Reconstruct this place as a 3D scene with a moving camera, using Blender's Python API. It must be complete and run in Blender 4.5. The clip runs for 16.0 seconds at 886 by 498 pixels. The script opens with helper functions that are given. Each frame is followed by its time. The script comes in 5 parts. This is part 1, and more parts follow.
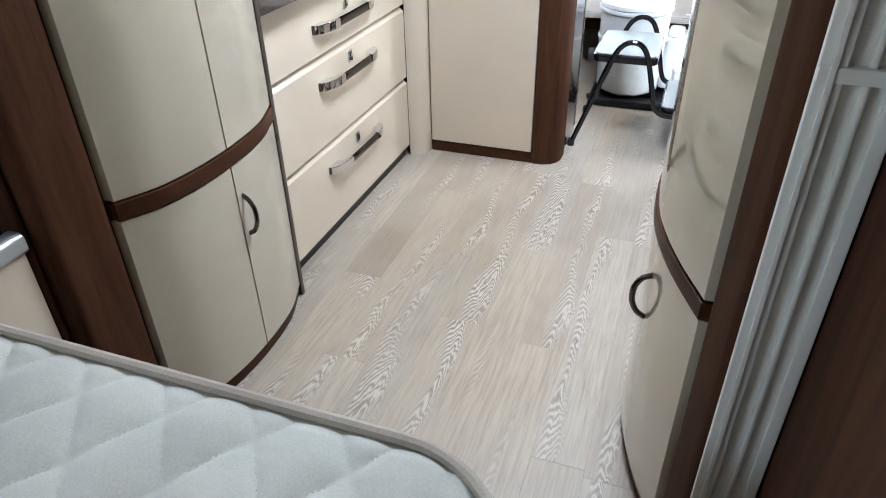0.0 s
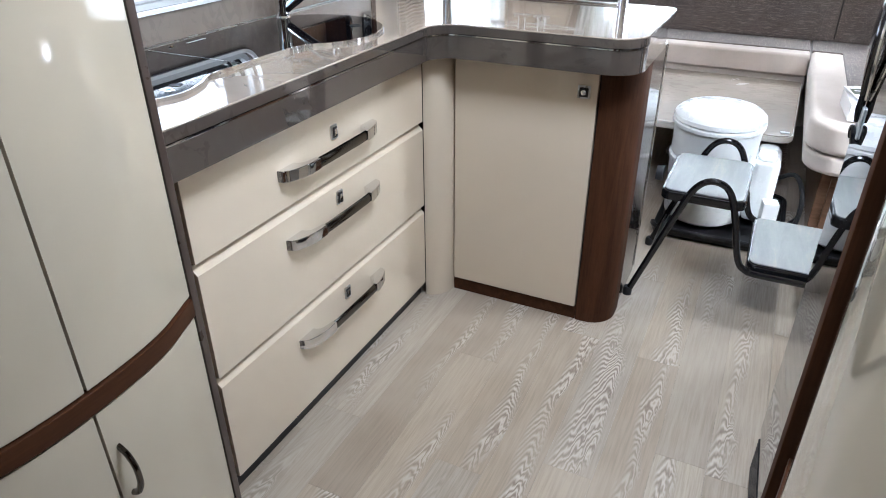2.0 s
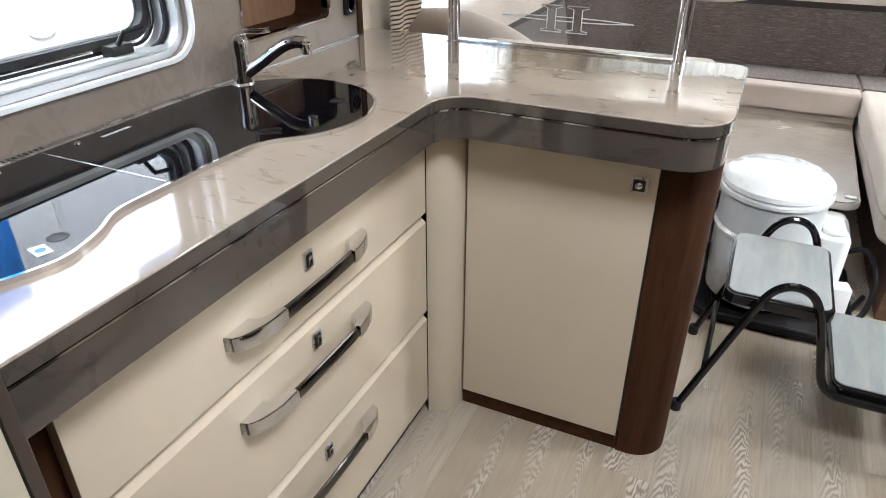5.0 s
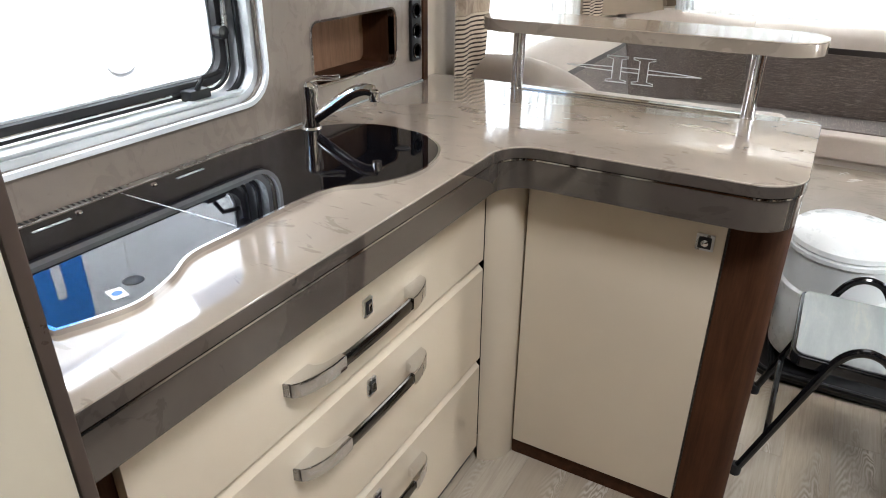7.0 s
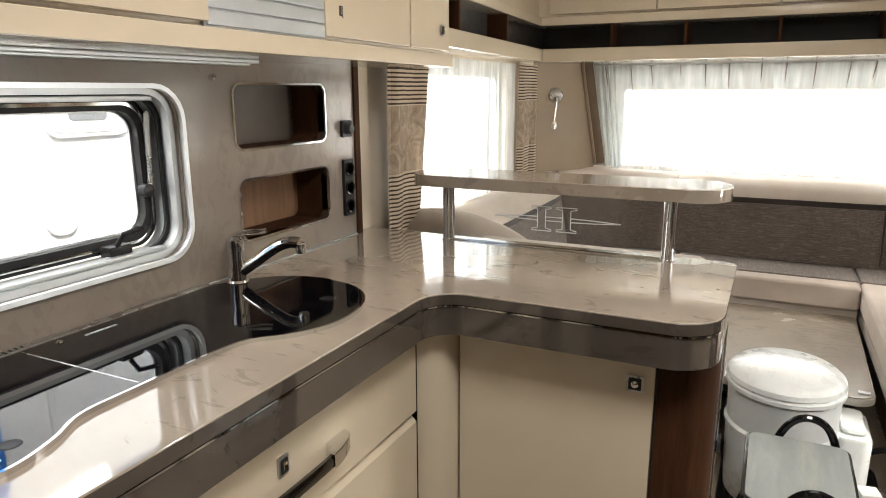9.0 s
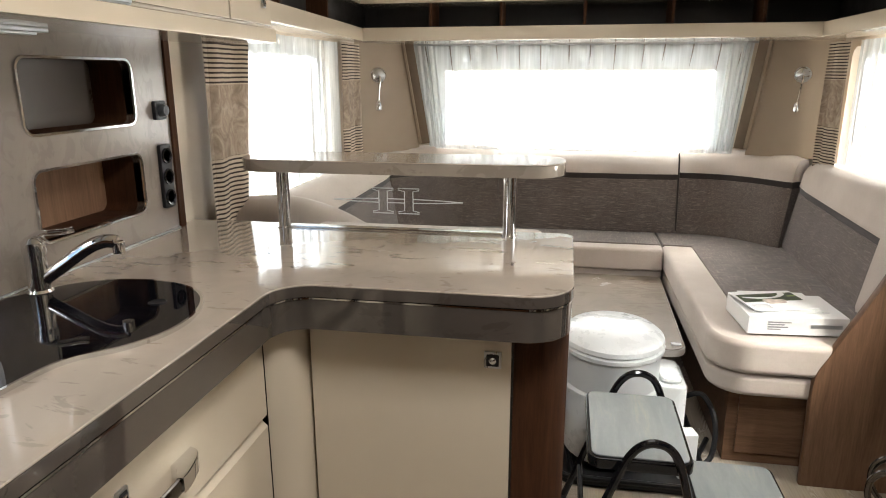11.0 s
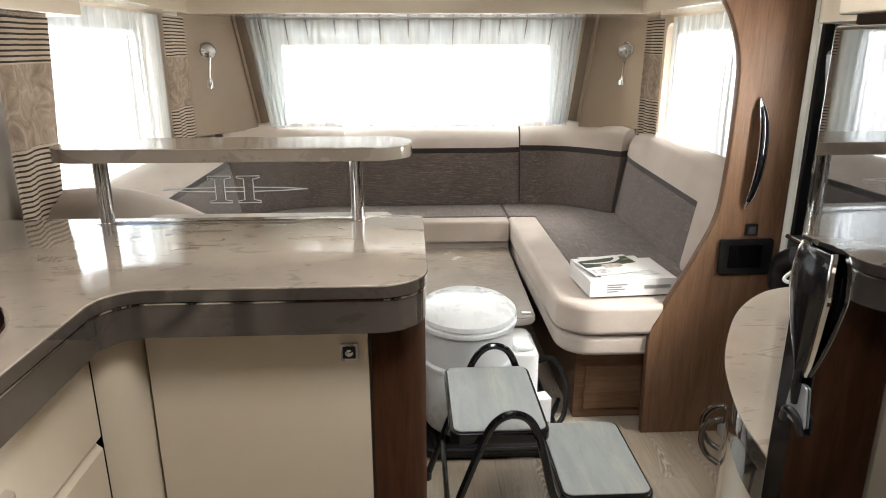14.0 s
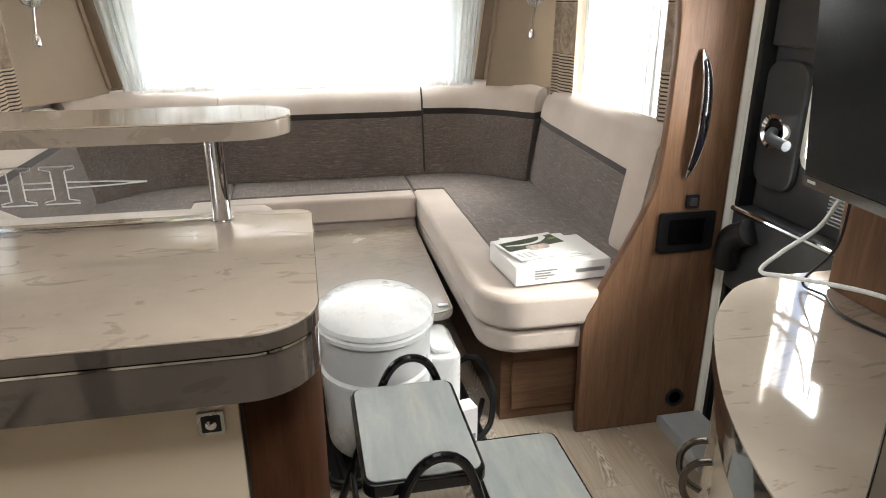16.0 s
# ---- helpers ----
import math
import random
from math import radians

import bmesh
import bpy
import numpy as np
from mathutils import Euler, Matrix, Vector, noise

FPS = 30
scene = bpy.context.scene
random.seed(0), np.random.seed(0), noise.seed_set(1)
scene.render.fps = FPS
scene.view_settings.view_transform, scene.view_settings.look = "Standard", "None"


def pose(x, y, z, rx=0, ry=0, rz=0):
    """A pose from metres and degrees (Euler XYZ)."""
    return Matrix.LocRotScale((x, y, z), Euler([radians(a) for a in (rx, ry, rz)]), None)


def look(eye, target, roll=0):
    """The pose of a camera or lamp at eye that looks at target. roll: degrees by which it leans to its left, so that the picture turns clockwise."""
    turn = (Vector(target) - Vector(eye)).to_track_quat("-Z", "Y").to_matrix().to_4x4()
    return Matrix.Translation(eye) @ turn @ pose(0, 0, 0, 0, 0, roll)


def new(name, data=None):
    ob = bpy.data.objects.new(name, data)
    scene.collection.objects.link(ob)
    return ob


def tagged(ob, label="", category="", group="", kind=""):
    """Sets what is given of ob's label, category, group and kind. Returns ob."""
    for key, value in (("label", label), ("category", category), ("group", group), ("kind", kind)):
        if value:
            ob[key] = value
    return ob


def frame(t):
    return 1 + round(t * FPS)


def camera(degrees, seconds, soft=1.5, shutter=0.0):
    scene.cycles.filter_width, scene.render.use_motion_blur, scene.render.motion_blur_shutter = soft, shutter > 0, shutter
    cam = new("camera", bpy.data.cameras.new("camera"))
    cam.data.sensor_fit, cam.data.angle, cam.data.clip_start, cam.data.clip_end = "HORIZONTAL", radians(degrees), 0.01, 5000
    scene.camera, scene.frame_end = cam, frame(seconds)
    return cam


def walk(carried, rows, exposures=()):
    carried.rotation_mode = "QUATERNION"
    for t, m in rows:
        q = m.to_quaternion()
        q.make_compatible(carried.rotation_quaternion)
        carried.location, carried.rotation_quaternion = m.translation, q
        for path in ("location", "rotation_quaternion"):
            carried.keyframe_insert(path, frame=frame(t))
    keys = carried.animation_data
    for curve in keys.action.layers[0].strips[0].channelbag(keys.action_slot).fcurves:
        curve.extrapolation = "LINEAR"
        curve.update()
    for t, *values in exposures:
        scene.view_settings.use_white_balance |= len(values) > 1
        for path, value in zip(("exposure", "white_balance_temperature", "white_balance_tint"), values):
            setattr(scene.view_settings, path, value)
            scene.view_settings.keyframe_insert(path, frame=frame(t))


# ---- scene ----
cam = camera(66.9, 16.0, soft=1.0)
PATH = [
    (0, (-0.19, 0.632, 1.215), (-0.769, 2.199, 0.115), -1.2),
    (0.5, (-0.178, 0.779, 1.239), (-0.759, 2.364, 0.166), -0.7),
    (1, (-0.207, 0.973, 1.245), (-0.811, 2.592, 0.239), -0.5),
    (1.5, (-0.256, 1.164, 1.249), (-0.882, 2.789, 0.265), -0.4),
    (2, (-0.305, 1.291, 1.254), (-1.069, 2.86, 0.277), -0.2),
    (2.5, (-0.352, 1.376, 1.255), (-1.205, 2.898, 0.277), -0.1),
    (3, (-0.417, 1.494, 1.246), (-1.272, 3.01, 0.261), 0.1),
    (3.5, (-0.484, 1.59, 1.258), (-1.257, 3.145, 0.264), 0.0),
    (3.7, (-0.502, 1.621, 1.269), (-1.232, 3.195, 0.273), 0.0),
    (5.8, (-0.603, 1.761, 1.3), (-1.353, 3.351, 0.345), 0.2),
    (6, (-0.609, 1.754, 1.301), (-1.379, 3.339, 0.355), 0.3),
    (6.5, (-0.613, 1.743, 1.305), (-1.473, 3.3, 0.391), 0.3),
    (7, (-0.604, 1.749, 1.322), (-1.485, 3.308, 0.432), 0.4),
    (7.5, (-0.584, 1.75, 1.334), (-1.502, 3.343, 0.546), 0.4),
    (8, (-0.564, 1.745, 1.32), (-1.525, 3.393, 0.72), 0.3),
    (8.5, (-0.55, 1.753, 1.32), (-1.49, 3.451, 0.836), 0.3),
    (8.7, (-0.543, 1.77, 1.312), (-1.45, 3.49, 0.843), -0.0),
    (10.8, (-0.607, 1.817, 1.295), (-1.035, 3.706, 0.798), 0.0),
    (11, (-0.618, 1.827, 1.292), (-0.965, 3.73, 0.785), -0.1),
    (11.5, (-0.621, 1.837, 1.302), (-0.798, 3.76, 0.782), -0.1),
    (12, (-0.616, 1.854, 1.304), (-0.706, 3.782, 0.782), -0.1),
    (12.5, (-0.613, 1.867, 1.305), (-0.644, 3.795, 0.775), -0.2),
    (13, (-0.606, 1.878, 1.309), (-0.58, 3.803, 0.767), -0.1),
    (13.5, (-0.613, 1.874, 1.304), (-0.55, 3.794, 0.745), -0.1),
    (14, (-0.618, 1.875, 1.304), (-0.527, 3.787, 0.723), -0.1),
    (14.5, (-0.626, 1.891, 1.31), (-0.517, 3.794, 0.706), -0.0),
    (15, (-0.624, 1.942, 1.311), (-0.487, 3.834, 0.677), -0.1),
    (15.5, (-0.617, 2.094, 1.289), (-0.387, 3.974, 0.645), -0.2),
    (16, (-0.592, 2.253, 1.267), (-0.214, 4.092, 0.576), -0.1),
]
EXPOSURES = [(0, 2.18, 5400, 9), (1.0, 2.02, 5340, 10), (2.5, 1.68, 5560, 10), (3.5, 1.64, 5720, 10), (6.0, 1.52, 6050, 10), (7.0, 1.46, 6080, 10), (8.0, 1.21, 6700, 10), (8.7, 1.11, 6880, 10),
             (11.0, 1.17, 6600, 10), (14.0, 1.19, 6500, 10), (16.0, 1.25, 6480, 10)]
walk(cam, [(t, look(eye, target, roll)) for t, eye, target, roll in PATH], EXPOSURES)

# ---- light ----
world = bpy.data.worlds.new("overcast_sky")
scene.world = world
world.use_nodes = True
wn, wl = world.node_tree.nodes, world.node_tree.links
sky = wn.new("ShaderNodeTexSky")
sky.sky_type, sky.sun_disc = "NISHITA", False
sky.sun_elevation, sky.sun_rotation = radians(46), radians(121)
wl.new(sky.outputs[0], wn["Background"].inputs[0])
wn["Background"].inputs[1].default_value = 0.15


def lamp(name, at, target, sx, sy, watts, colour=(1, 1, 1)):
    d = bpy.data.lights.new(name, "AREA")
    d.shape, d.size, d.size_y, d.energy, d.color = "RECTANGLE", sx, sy, watts, colour
    ob = new(name, d)
    ob.matrix_world = look(at, target)
    return ob


sun = new("sun", bpy.data.lights.new("sun", "SUN"))
sun.data.energy, sun.data.angle, sun.data.color = 5.0, radians(20), (1, 0.97, 0.92)
sun.matrix_world = look((5, -3, 6), (0, 0, 0))

DAY = (1.0, 0.985, 0.96)
lamp("daylight_front_window", (-0.58, 5.5, 1.065), (-0.58, 0, 1.0), 1.38, 0.48, 8.5, DAY)
lamp("daylight_lounge_left_window", (-1.72, 4.25, 1.095), (0, 4.25, 1.06), 0.82, 0.53, 3.1, DAY)
lamp("daylight_lounge_right_window", (0.67, 4.7, 1.095), (-1, 4.7, 1.06), 0.7, 0.53, 2.8, DAY)
# Overhead kitchen fill, added; its roof opening is unseen and placed by guess.
lamp("added_kitchen_fill", (-0.36, 2.34, 1.975), (-0.36, 2.34, 0), 0.42, 0.42, 9.6, (0.97, 0.985, 1.0))
# Weak overhead fill added to the lounge; no hatch is seen there.
lamp("added_lounge_fill", (-0.55, 3.95, 1.975), (-0.55, 3.95, 0), 0.6, 0.6, 1.2, DAY)
# Added fill from beside the bed; no bedroom window is seen.
lamp("added_bedroom_fill", (-1.72, 0.0, 1.17), (0, 0, 1.1), 0.8, 0.38, 2.2, (1.0, 0.99, 0.95))
lamp("daylight_kitchen_window", (-1.84, 2.32, 1.56), (-0.6, 2.45, 0.72), 0.95, 0.34, 9.0, (0.98, 0.99, 1.0))
lamp("daylight_door_window", (0.69, 3.565, 1.11), (-1, 3.565, 1.05), 0.19, 0.42, 5.2, DAY)


# ---- materials ----
def mat(name, rough=0.5, metal=0.0, coat=0.0, spec=0.5):
    m = bpy.data.materials.new(name)
    m.use_nodes = True
    b = m.node_tree.nodes["Principled BSDF"]
    b.inputs["Roughness"].default_value, b.inputs["Metallic"].default_value = rough, metal
    b.inputs["Coat Weight"].default_value, b.inputs["Coat Roughness"].default_value = coat, 0.03
    b.inputs["Specular IOR Level"].default_value = spec
    return m, m.node_tree.nodes, m.node_tree.links, b


def coords(N, L, scale, kind="Object", turn=(0, 0, 0)):
    c, mp = N.new("ShaderNodeTexCoord"), N.new("ShaderNodeMapping")
    L.new(c.outputs[kind], mp.inputs[0])
    mp.inputs["Scale"].default_value, mp.inputs["Rotation"].default_value = scale, turn
    return mp.outputs[0]


def noise_tex(N, L, vec, scale, detail=4, rough=0.55, dist=0.0):
    n = N.new("ShaderNodeTexNoise")
    n.inputs["Scale"].default_value, n.inputs["Detail"].default_value = scale, detail
    n.inputs["Roughness"].default_value, n.inputs["Distortion"].default_value = rough, dist
    if vec is not None:
        L.new(vec, n.inputs["Vector"])
    return n.outputs["Fac"]


def ramp(N, L, fac, stops):
    r = N.new("ShaderNodeValToRGB")
    e = r.color_ramp.elements
    while len(e) < len(stops):
        e.new(0.5)
    for k, (p, c) in zip(e, stops):
        k.position, k.color = p, (*c, 1)
    L.new(fac, r.inputs[0])
    return r.outputs[0]


def mathn(N, L, op, a, b=0.0, c=None):
    n = N.new("ShaderNodeMath")
    n.operation = op
    for i, v in enumerate((a, b, c)):
        if v is None:
            continue
        if isinstance(v, (int, float)):
            n.inputs[i].default_value = v
        else:
            L.new(v, n.inputs[i])
    return n.outputs[0]


def mix(N, L, fac, a, b, blend="MIX"):
    n = N.new("ShaderNodeMix")
    n.data_type, n.blend_type = "RGBA", blend
    if isinstance(fac, (int, float)):
        n.inputs[0].default_value = fac
    else:
        L.new(fac, n.inputs[0])
    for s, v in ((n.inputs[6], a), (n.inputs[7], b)):
        if isinstance(v, tuple):
            s.default_value = (*v, 1)
        else:
            L.new(v, s)
    return n.outputs[2]


def bump(N, L, b, h, strength, dist=0.002):
    n = N.new("ShaderNodeBump")
    n.inputs["Strength"].default_value, n.inputs["Distance"].default_value = strength, dist
    L.new(h, n.inputs["Height"])
    L.new(n.outputs[0], b.inputs["Normal"])


def plain(name, colour, rough=0.5, metal=0.0, coat=0.0, vary=0.06, scale=6.0, grain=0.0, spec=0.5):
    """A painted or moulded surface: slight mottling, smudges in the gloss, fine grain."""
    m, N, L, b = mat(name, rough, metal, coat, spec)
    v = coords(N, L, (1, 1, 1))
    n = noise_tex(N, L, v, scale, 5)
    lo, hi = tuple(c * (1 - vary) for c in colour), tuple(min(1, c * (1 + vary)) for c in colour)
    L.new(ramp(N, L, n, ((0.3, lo), (0.7, hi))), b.inputs["Base Color"])
    n2 = noise_tex(N, L, v, scale * 3.1, 6)
    L.new(mathn(N, L, "MULTIPLY_ADD", n2, rough * 0.5, rough * 0.75), b.inputs["Roughness"])
    if grain:
        bump(N, L, b, noise_tex(N, L, v, 900, 2), grain, 0.0004)
    return m


def wood(name, dark, light, along="z", rough=0.38, scale=1.0, coat=0.0):
    m, N, L, b = mat(name, rough, 0, coat, 0.1)
    s = {"x": (1.2, 14, 14), "y": (14, 1.2, 14), "z": (14, 14, 1.2)}[along]
    v = coords(N, L, tuple(k * scale for k in s))
    n = noise_tex(N, L, v, 2.2, 8, 0.62, 0.6)
    v2 = coords(N, L, tuple(k * scale * 4 for k in s))
    n2 = noise_tex(N, L, v2, 4.0, 4, 0.6)
    f = mathn(N, L, "MULTIPLY_ADD", n2, 0.35, mathn(N, L, "MULTIPLY", n, 0.75))
    L.new(ramp(N, L, f, ((0.32, dark), (0.72, light))), b.inputs["Base Color"])
    L.new(mathn(N, L, "MULTIPLY_ADD", n2, 0.2, rough - 0.1), b.inputs["Roughness"])
    bump(N, L, b, f, 0.12, 0.0008)
    return m


def stone(name, base, fleck, rough=0.1, coat=0.6, marks=0.5, gloss=0.5):
    """Polished stone-look laminate: soft clouds with small drawn-out flecks."""
    m, N, L, b = mat(name, rough, 0, coat, gloss)
    b.inputs["Coat IOR"].default_value = 1.3 + gloss * 0.5
    b.inputs["Coat Roughness"].default_value = 0.05
    v = coords(N, L, (1, 1, 1))
    clouds = noise_tex(N, L, v, 3.2, 6, 0.6, 0.8)
    c = ramp(N, L, clouds, ((0.3, tuple(k * 0.86 for k in base)), (0.7, tuple(k * 1.1 for k in base))))
    v2 = coords(N, L, (1.0, 2.6, 1.6))
    f = noise_tex(N, L, v2, 9, 6, 0.58, 1.4)
    patch = noise_tex(N, L, v, 2.1, 2)
    f = mathn(N, L, "MULTIPLY_ADD", patch, 0.35, mathn(N, L, "MULTIPLY", f, 0.85))
    mask = ramp(N, L, f, ((0.655, (0, 0, 0)), (0.685, (1, 1, 1))))
    c = mix(N, L, mathn(N, L, "MULTIPLY", mask, marks), c, fleck)
    L.new(c, b.inputs["Base Color"])
    L.new(mathn(N, L, "MULTIPLY_ADD", clouds, 0.08, rough - 0.03), b.inputs["Roughness"])
    return m


def fabric(name, a, bcol, weave=220.0, slub=0.0, rough=0.9):
    m, N, L, b = mat(name, rough, 0, 0, 0.2)
    v = coords(N, L, (1, 1, 1))
    n = noise_tex(N, L, v, 5, 4)
    n2 = noise_tex(N, L, v, weave, 3, 0.7)
    f = mathn(N, L, "MULTIPLY_ADD", n2, 0.5, mathn(N, L, "MULTIPLY", n, 0.5))
    if slub:
        h = noise_tex(N, L, coords(N, L, (7, 24, 75)), 3, 4, 0.7)
        g = noise_tex(N, L, coords(N, L, (110, 110, 18)), 2, 3, 0.6)
        f = mathn(N, L, "ADD", mathn(N, L, "MULTIPLY", f, 1 - slub), mathn(N, L, "MULTIPLY_ADD", h, slub * 0.65, mathn(N, L, "MULTIPLY", g, slub * 0.35)))
    c = ramp(N, L, f, ((0.36, a), (0.64, bcol)))
    if slub:
        # pale thick threads, along x and along y
        for sc in ((7, 110, 125), (110, 7, 125)):
            t = noise_tex(N, L, coords(N, L, sc), 3, 2, 0.5)
            t = ramp(N, L, t, ((0.585, (0, 0, 0)), (0.66, (0.55, 0.55, 0.55))))
            c = mix(N, L, t, c, tuple(k * 2.0 for k in bcol))
    L.new(c, b.inputs["Base Color"])
    b.inputs["Sheen Weight"].default_value = 0.25
    bump(N, L, b, n2, 0.25, 0.0008)
    return m


def glow_glass(name, colour, rough=0.0):
    m, N, L, b = mat(name, rough)
    b.inputs["Base Color"].default_value = (*colour, 1)
    b.inputs["Transmission Weight"].default_value = 1.0
    b.inputs["IOR"].default_value = 1.1
    return m


CREAM = plain("cream_lacquer", (0.565, 0.483, 0.37), 0.16, 0, 0.5, 0.03, 2.5)
CREAM_TALL = plain("cream_gloss_lacquer", (0.47, 0.42, 0.325), 0.07, 0.0, 0.8, 0.025, 2.0)
CREAM_MATT = plain("cream_wall_covering", (0.55, 0.47, 0.37), 0.55, 0, 0, 0.05, 5, 0.15)
TAN = plain("tan_wall_panel", (0.275, 0.21, 0.145), 0.5, 0, 0, 0.05, 4, 0.15)
BROWN = wood("dark_walnut", (0.024, 0.0095, 0.0042), (0.07, 0.028, 0.0125), "z", 0.66)
BROWN_H = wood("dark_walnut_level", (0.026, 0.0105, 0.0048), (0.072, 0.029, 0.013), "y", 0.36)
WALNUT = wood("walnut", (0.085, 0.046, 0.026), (0.185, 0.105, 0.062), "z", 0.36)
WALNUT_H = wood("walnut_level", (0.085, 0.046, 0.026), (0.185, 0.105, 0.062), "x", 0.36)
TOP = stone("stone_worktop", (0.40, 0.335, 0.272), (0.25, 0.2, 0.155), 0.06, 1.0, 0.6, 0.6)
EDGE = stone("stone_edge", (0.066, 0.054, 0.045), (0.04, 0.033, 0.027), 0.06, 1.0)
SPLASH = stone("stone_splashback", (0.2, 0.168, 0.14), (0.13, 0.108, 0.088), 0.18, 0.4, 0.28)
CHROME = plain("polished_chrome", (0.78, 0.78, 0.79), 0.06, 1.0, 0, 0.02)
STEEL = plain("brushed_steel", (0.55, 0.55, 0.55), 0.28, 1.0, 0, 0.05)
SILVER = plain("bright_silver_frame", (0.74, 0.76, 0.78), 0.34, 0.6, 0, 0.04)
ALU = plain("grey_aluminium", (0.48, 0.50, 0.51), 0.4, 0.7, 0, 0.05)
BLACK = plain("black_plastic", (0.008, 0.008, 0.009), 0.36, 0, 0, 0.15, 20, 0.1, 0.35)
RUBBER = plain("black_rubber", (0.012, 0.012, 0.013), 0.55, 0, 0, 0.15, 20, 0.1, 0.3)
GLOSSBLACK = plain("black_gloss_enamel", (0.006, 0.006, 0.007), 0.1, 0, 0.15, 0.1, spec=0.4)
BLACKGLASS = plain("black_glass", (0.003, 0.003, 0.004), 0.02, 0, 0.0, 0.05, spec=0.5)
MIRRORBLACK = plain("mirror_black_front", (0.36, 0.365, 0.37), 0.02, 1.0, 0.0, 0.02)
WHITE = plain("white_plastic", (0.69, 0.71, 0.705), 0.28, 0, 0.2, 0.03)
WHITE_SATIN = plain("white_satin_frame", (0.72, 0.73, 0.68), 0.4, 0, 0, 0.04)
CHARCOAL = plain("charcoal_moulding", (0.036, 0.039, 0.043), 0.38, 0, 0, 0.1, 10, 0.3)
DARK = plain("near_black_matt", (0.009, 0.0065, 0.0055), 0.55)
GREYTREAD, _N, _L, _b = mat("worn_grey_rubber", 0.5, 0, 0, 0.4)
_n = noise_tex(_N, _L, coords(_N, _L, (22, 3.5, 10)), 1.0, 6, 0.65, 0.4)
_n2 = noise_tex(_N, _L, coords(_N, _L, (1, 1, 1)), 60, 4)
_c = ramp(_N, _L, _n, ((0.36, (0.22, 0.24, 0.235)), (0.55, (0.27, 0.285, 0.275)), (0.72, (0.36, 0.34, 0.285))))
_L.new(mix(_N, _L, mathn(_N, _L, "MULTIPLY", _n2, 0.25), _c, (0.16, 0.17, 0.17)), _b.inputs["Base Color"])
bump(_N, _L, _b, _n2, 0.2, 0.0006)
GREYSTEP = plain("pale_grey_step", (0.4, 0.42, 0.43), 0.5, 0, 0, 0.06, 9, 0.2)
SUEDE = fabric("cream_suede", (0.42, 0.357, 0.305), (0.53, 0.465, 0.41), 420)
GREYWEAVE = fabric("grey_brown_weave", (0.056, 0.044, 0.039), (0.158, 0.129, 0.113), 260, 0.6)
DARKBAND = fabric("dark_brown_band", (0.03, 0.024, 0.022), (0.05, 0.04, 0.036), 300)
QUILT = fabric("white_quilted_ticking", (0.43, 0.433, 0.38), (0.55, 0.553, 0.49), 300)
PIPING = fabric("beige_piping", (0.33, 0.29, 0.235), (0.43, 0.385, 0.32), 300)
# Dark tone that puts the backlit pleats' shade into their colour.
PLEAT = fabric("painted_pleat_shade", (0.16, 0.14, 0.12), (0.22, 0.19, 0.165), 300)


def striped_cloth(name):
    """Crushed tan curtain cloth, with narrow dark stripes woven across its upper and lower thirds."""
    m, N, L, b = mat(name, 0.85, 0, 0, 0.2)
    v = coords(N, L, (1, 1, 1))
    crush = noise_tex(N, L, v, 15, 5, 0.6, 2.2)
    c = ramp(N, L, crush, ((0.34, (0.2, 0.15, 0.11)), (0.52, (0.29, 0.225, 0.165)), (0.68, (0.38, 0.31, 0.24))))
    sp = N.new("ShaderNodeSeparateXYZ")
    L.new(v, sp.inputs[0])
    sag = mathn(N, L, "MULTIPLY_ADD", noise_tex(N, L, v, 7, 2), 0.006, sp.outputs[2])
    saw = mathn(N, L, "FRACT", mathn(N, L, "MULTIPLY", sag, 78.0))
    lines = ramp(N, L, saw, ((0.0, (1, 1, 1)), (0.36, (1, 1, 1)), (0.42, (0, 0, 0)), (0.96, (0, 0, 0))))
    zone = mathn(N, L, "MAXIMUM", mathn(N, L, "GREATER_THAN", sp.outputs[2], 1.262), mathn(N, L, "LESS_THAN", sp.outputs[2], 1.062))
    c = mix(N, L, mathn(N, L, "MULTIPLY", zone, 0.8), c, (0.44, 0.36, 0.275))
    c = mix(N, L, mathn(N, L, "MULTIPLY", zone, lines), c, (0.035, 0.024, 0.018))
    L.new(c, b.inputs["Base Color"])
    bump(N, L, b, mathn(N, L, "MULTIPLY_ADD", crush, 0.6, mathn(N, L, "MULTIPLY", zone, lines)), 0.35, 0.002)
    return m


CURTAIN = striped_cloth("tan_striped_curtain_cloth")
ETCH = plain("etched_glass_line", (0.6, 0.61, 0.61), 0.7, 0, 0, 0.05)
PAPER = plain("white_card", (0.78, 0.78, 0.77), 0.5, 0, 0, 0.02)
INK = plain("grey_print", (0.25, 0.25, 0.26), 0.6)
LEAFPRINT = plain("green_print", (0.028, 0.042, 0.014), 0.5, 0, 0, 0.85, 45)
GREENPRINT = plain("bright_green_print", (0.16, 0.24, 0.05), 0.5, 0, 0, 0.3, 60)
TANPRINT = plain("brown_print", (0.52, 0.43, 0.37), 0.5, 0, 0, 0.5, 40)
SCREEN = plain("dark_screen", (0.006, 0.007, 0.008), 0.22, 0, 0, 0.05, spec=0.3)
EDGESTRIP = plain("dark_taupe_edge_strip", (0.06, 0.043, 0.034), 0.3, 0, 0.2, 0.06)
DARKGLOSS = plain("dark_gloss_end_panel", (0.035, 0.028, 0.024), 0.14, 0, 0.4, 0.06)
DARKSTEEL = plain("dark_brushed_steel", (0.13, 0.12, 0.11), 0.12, 1.0, 0, 0.05, 30)
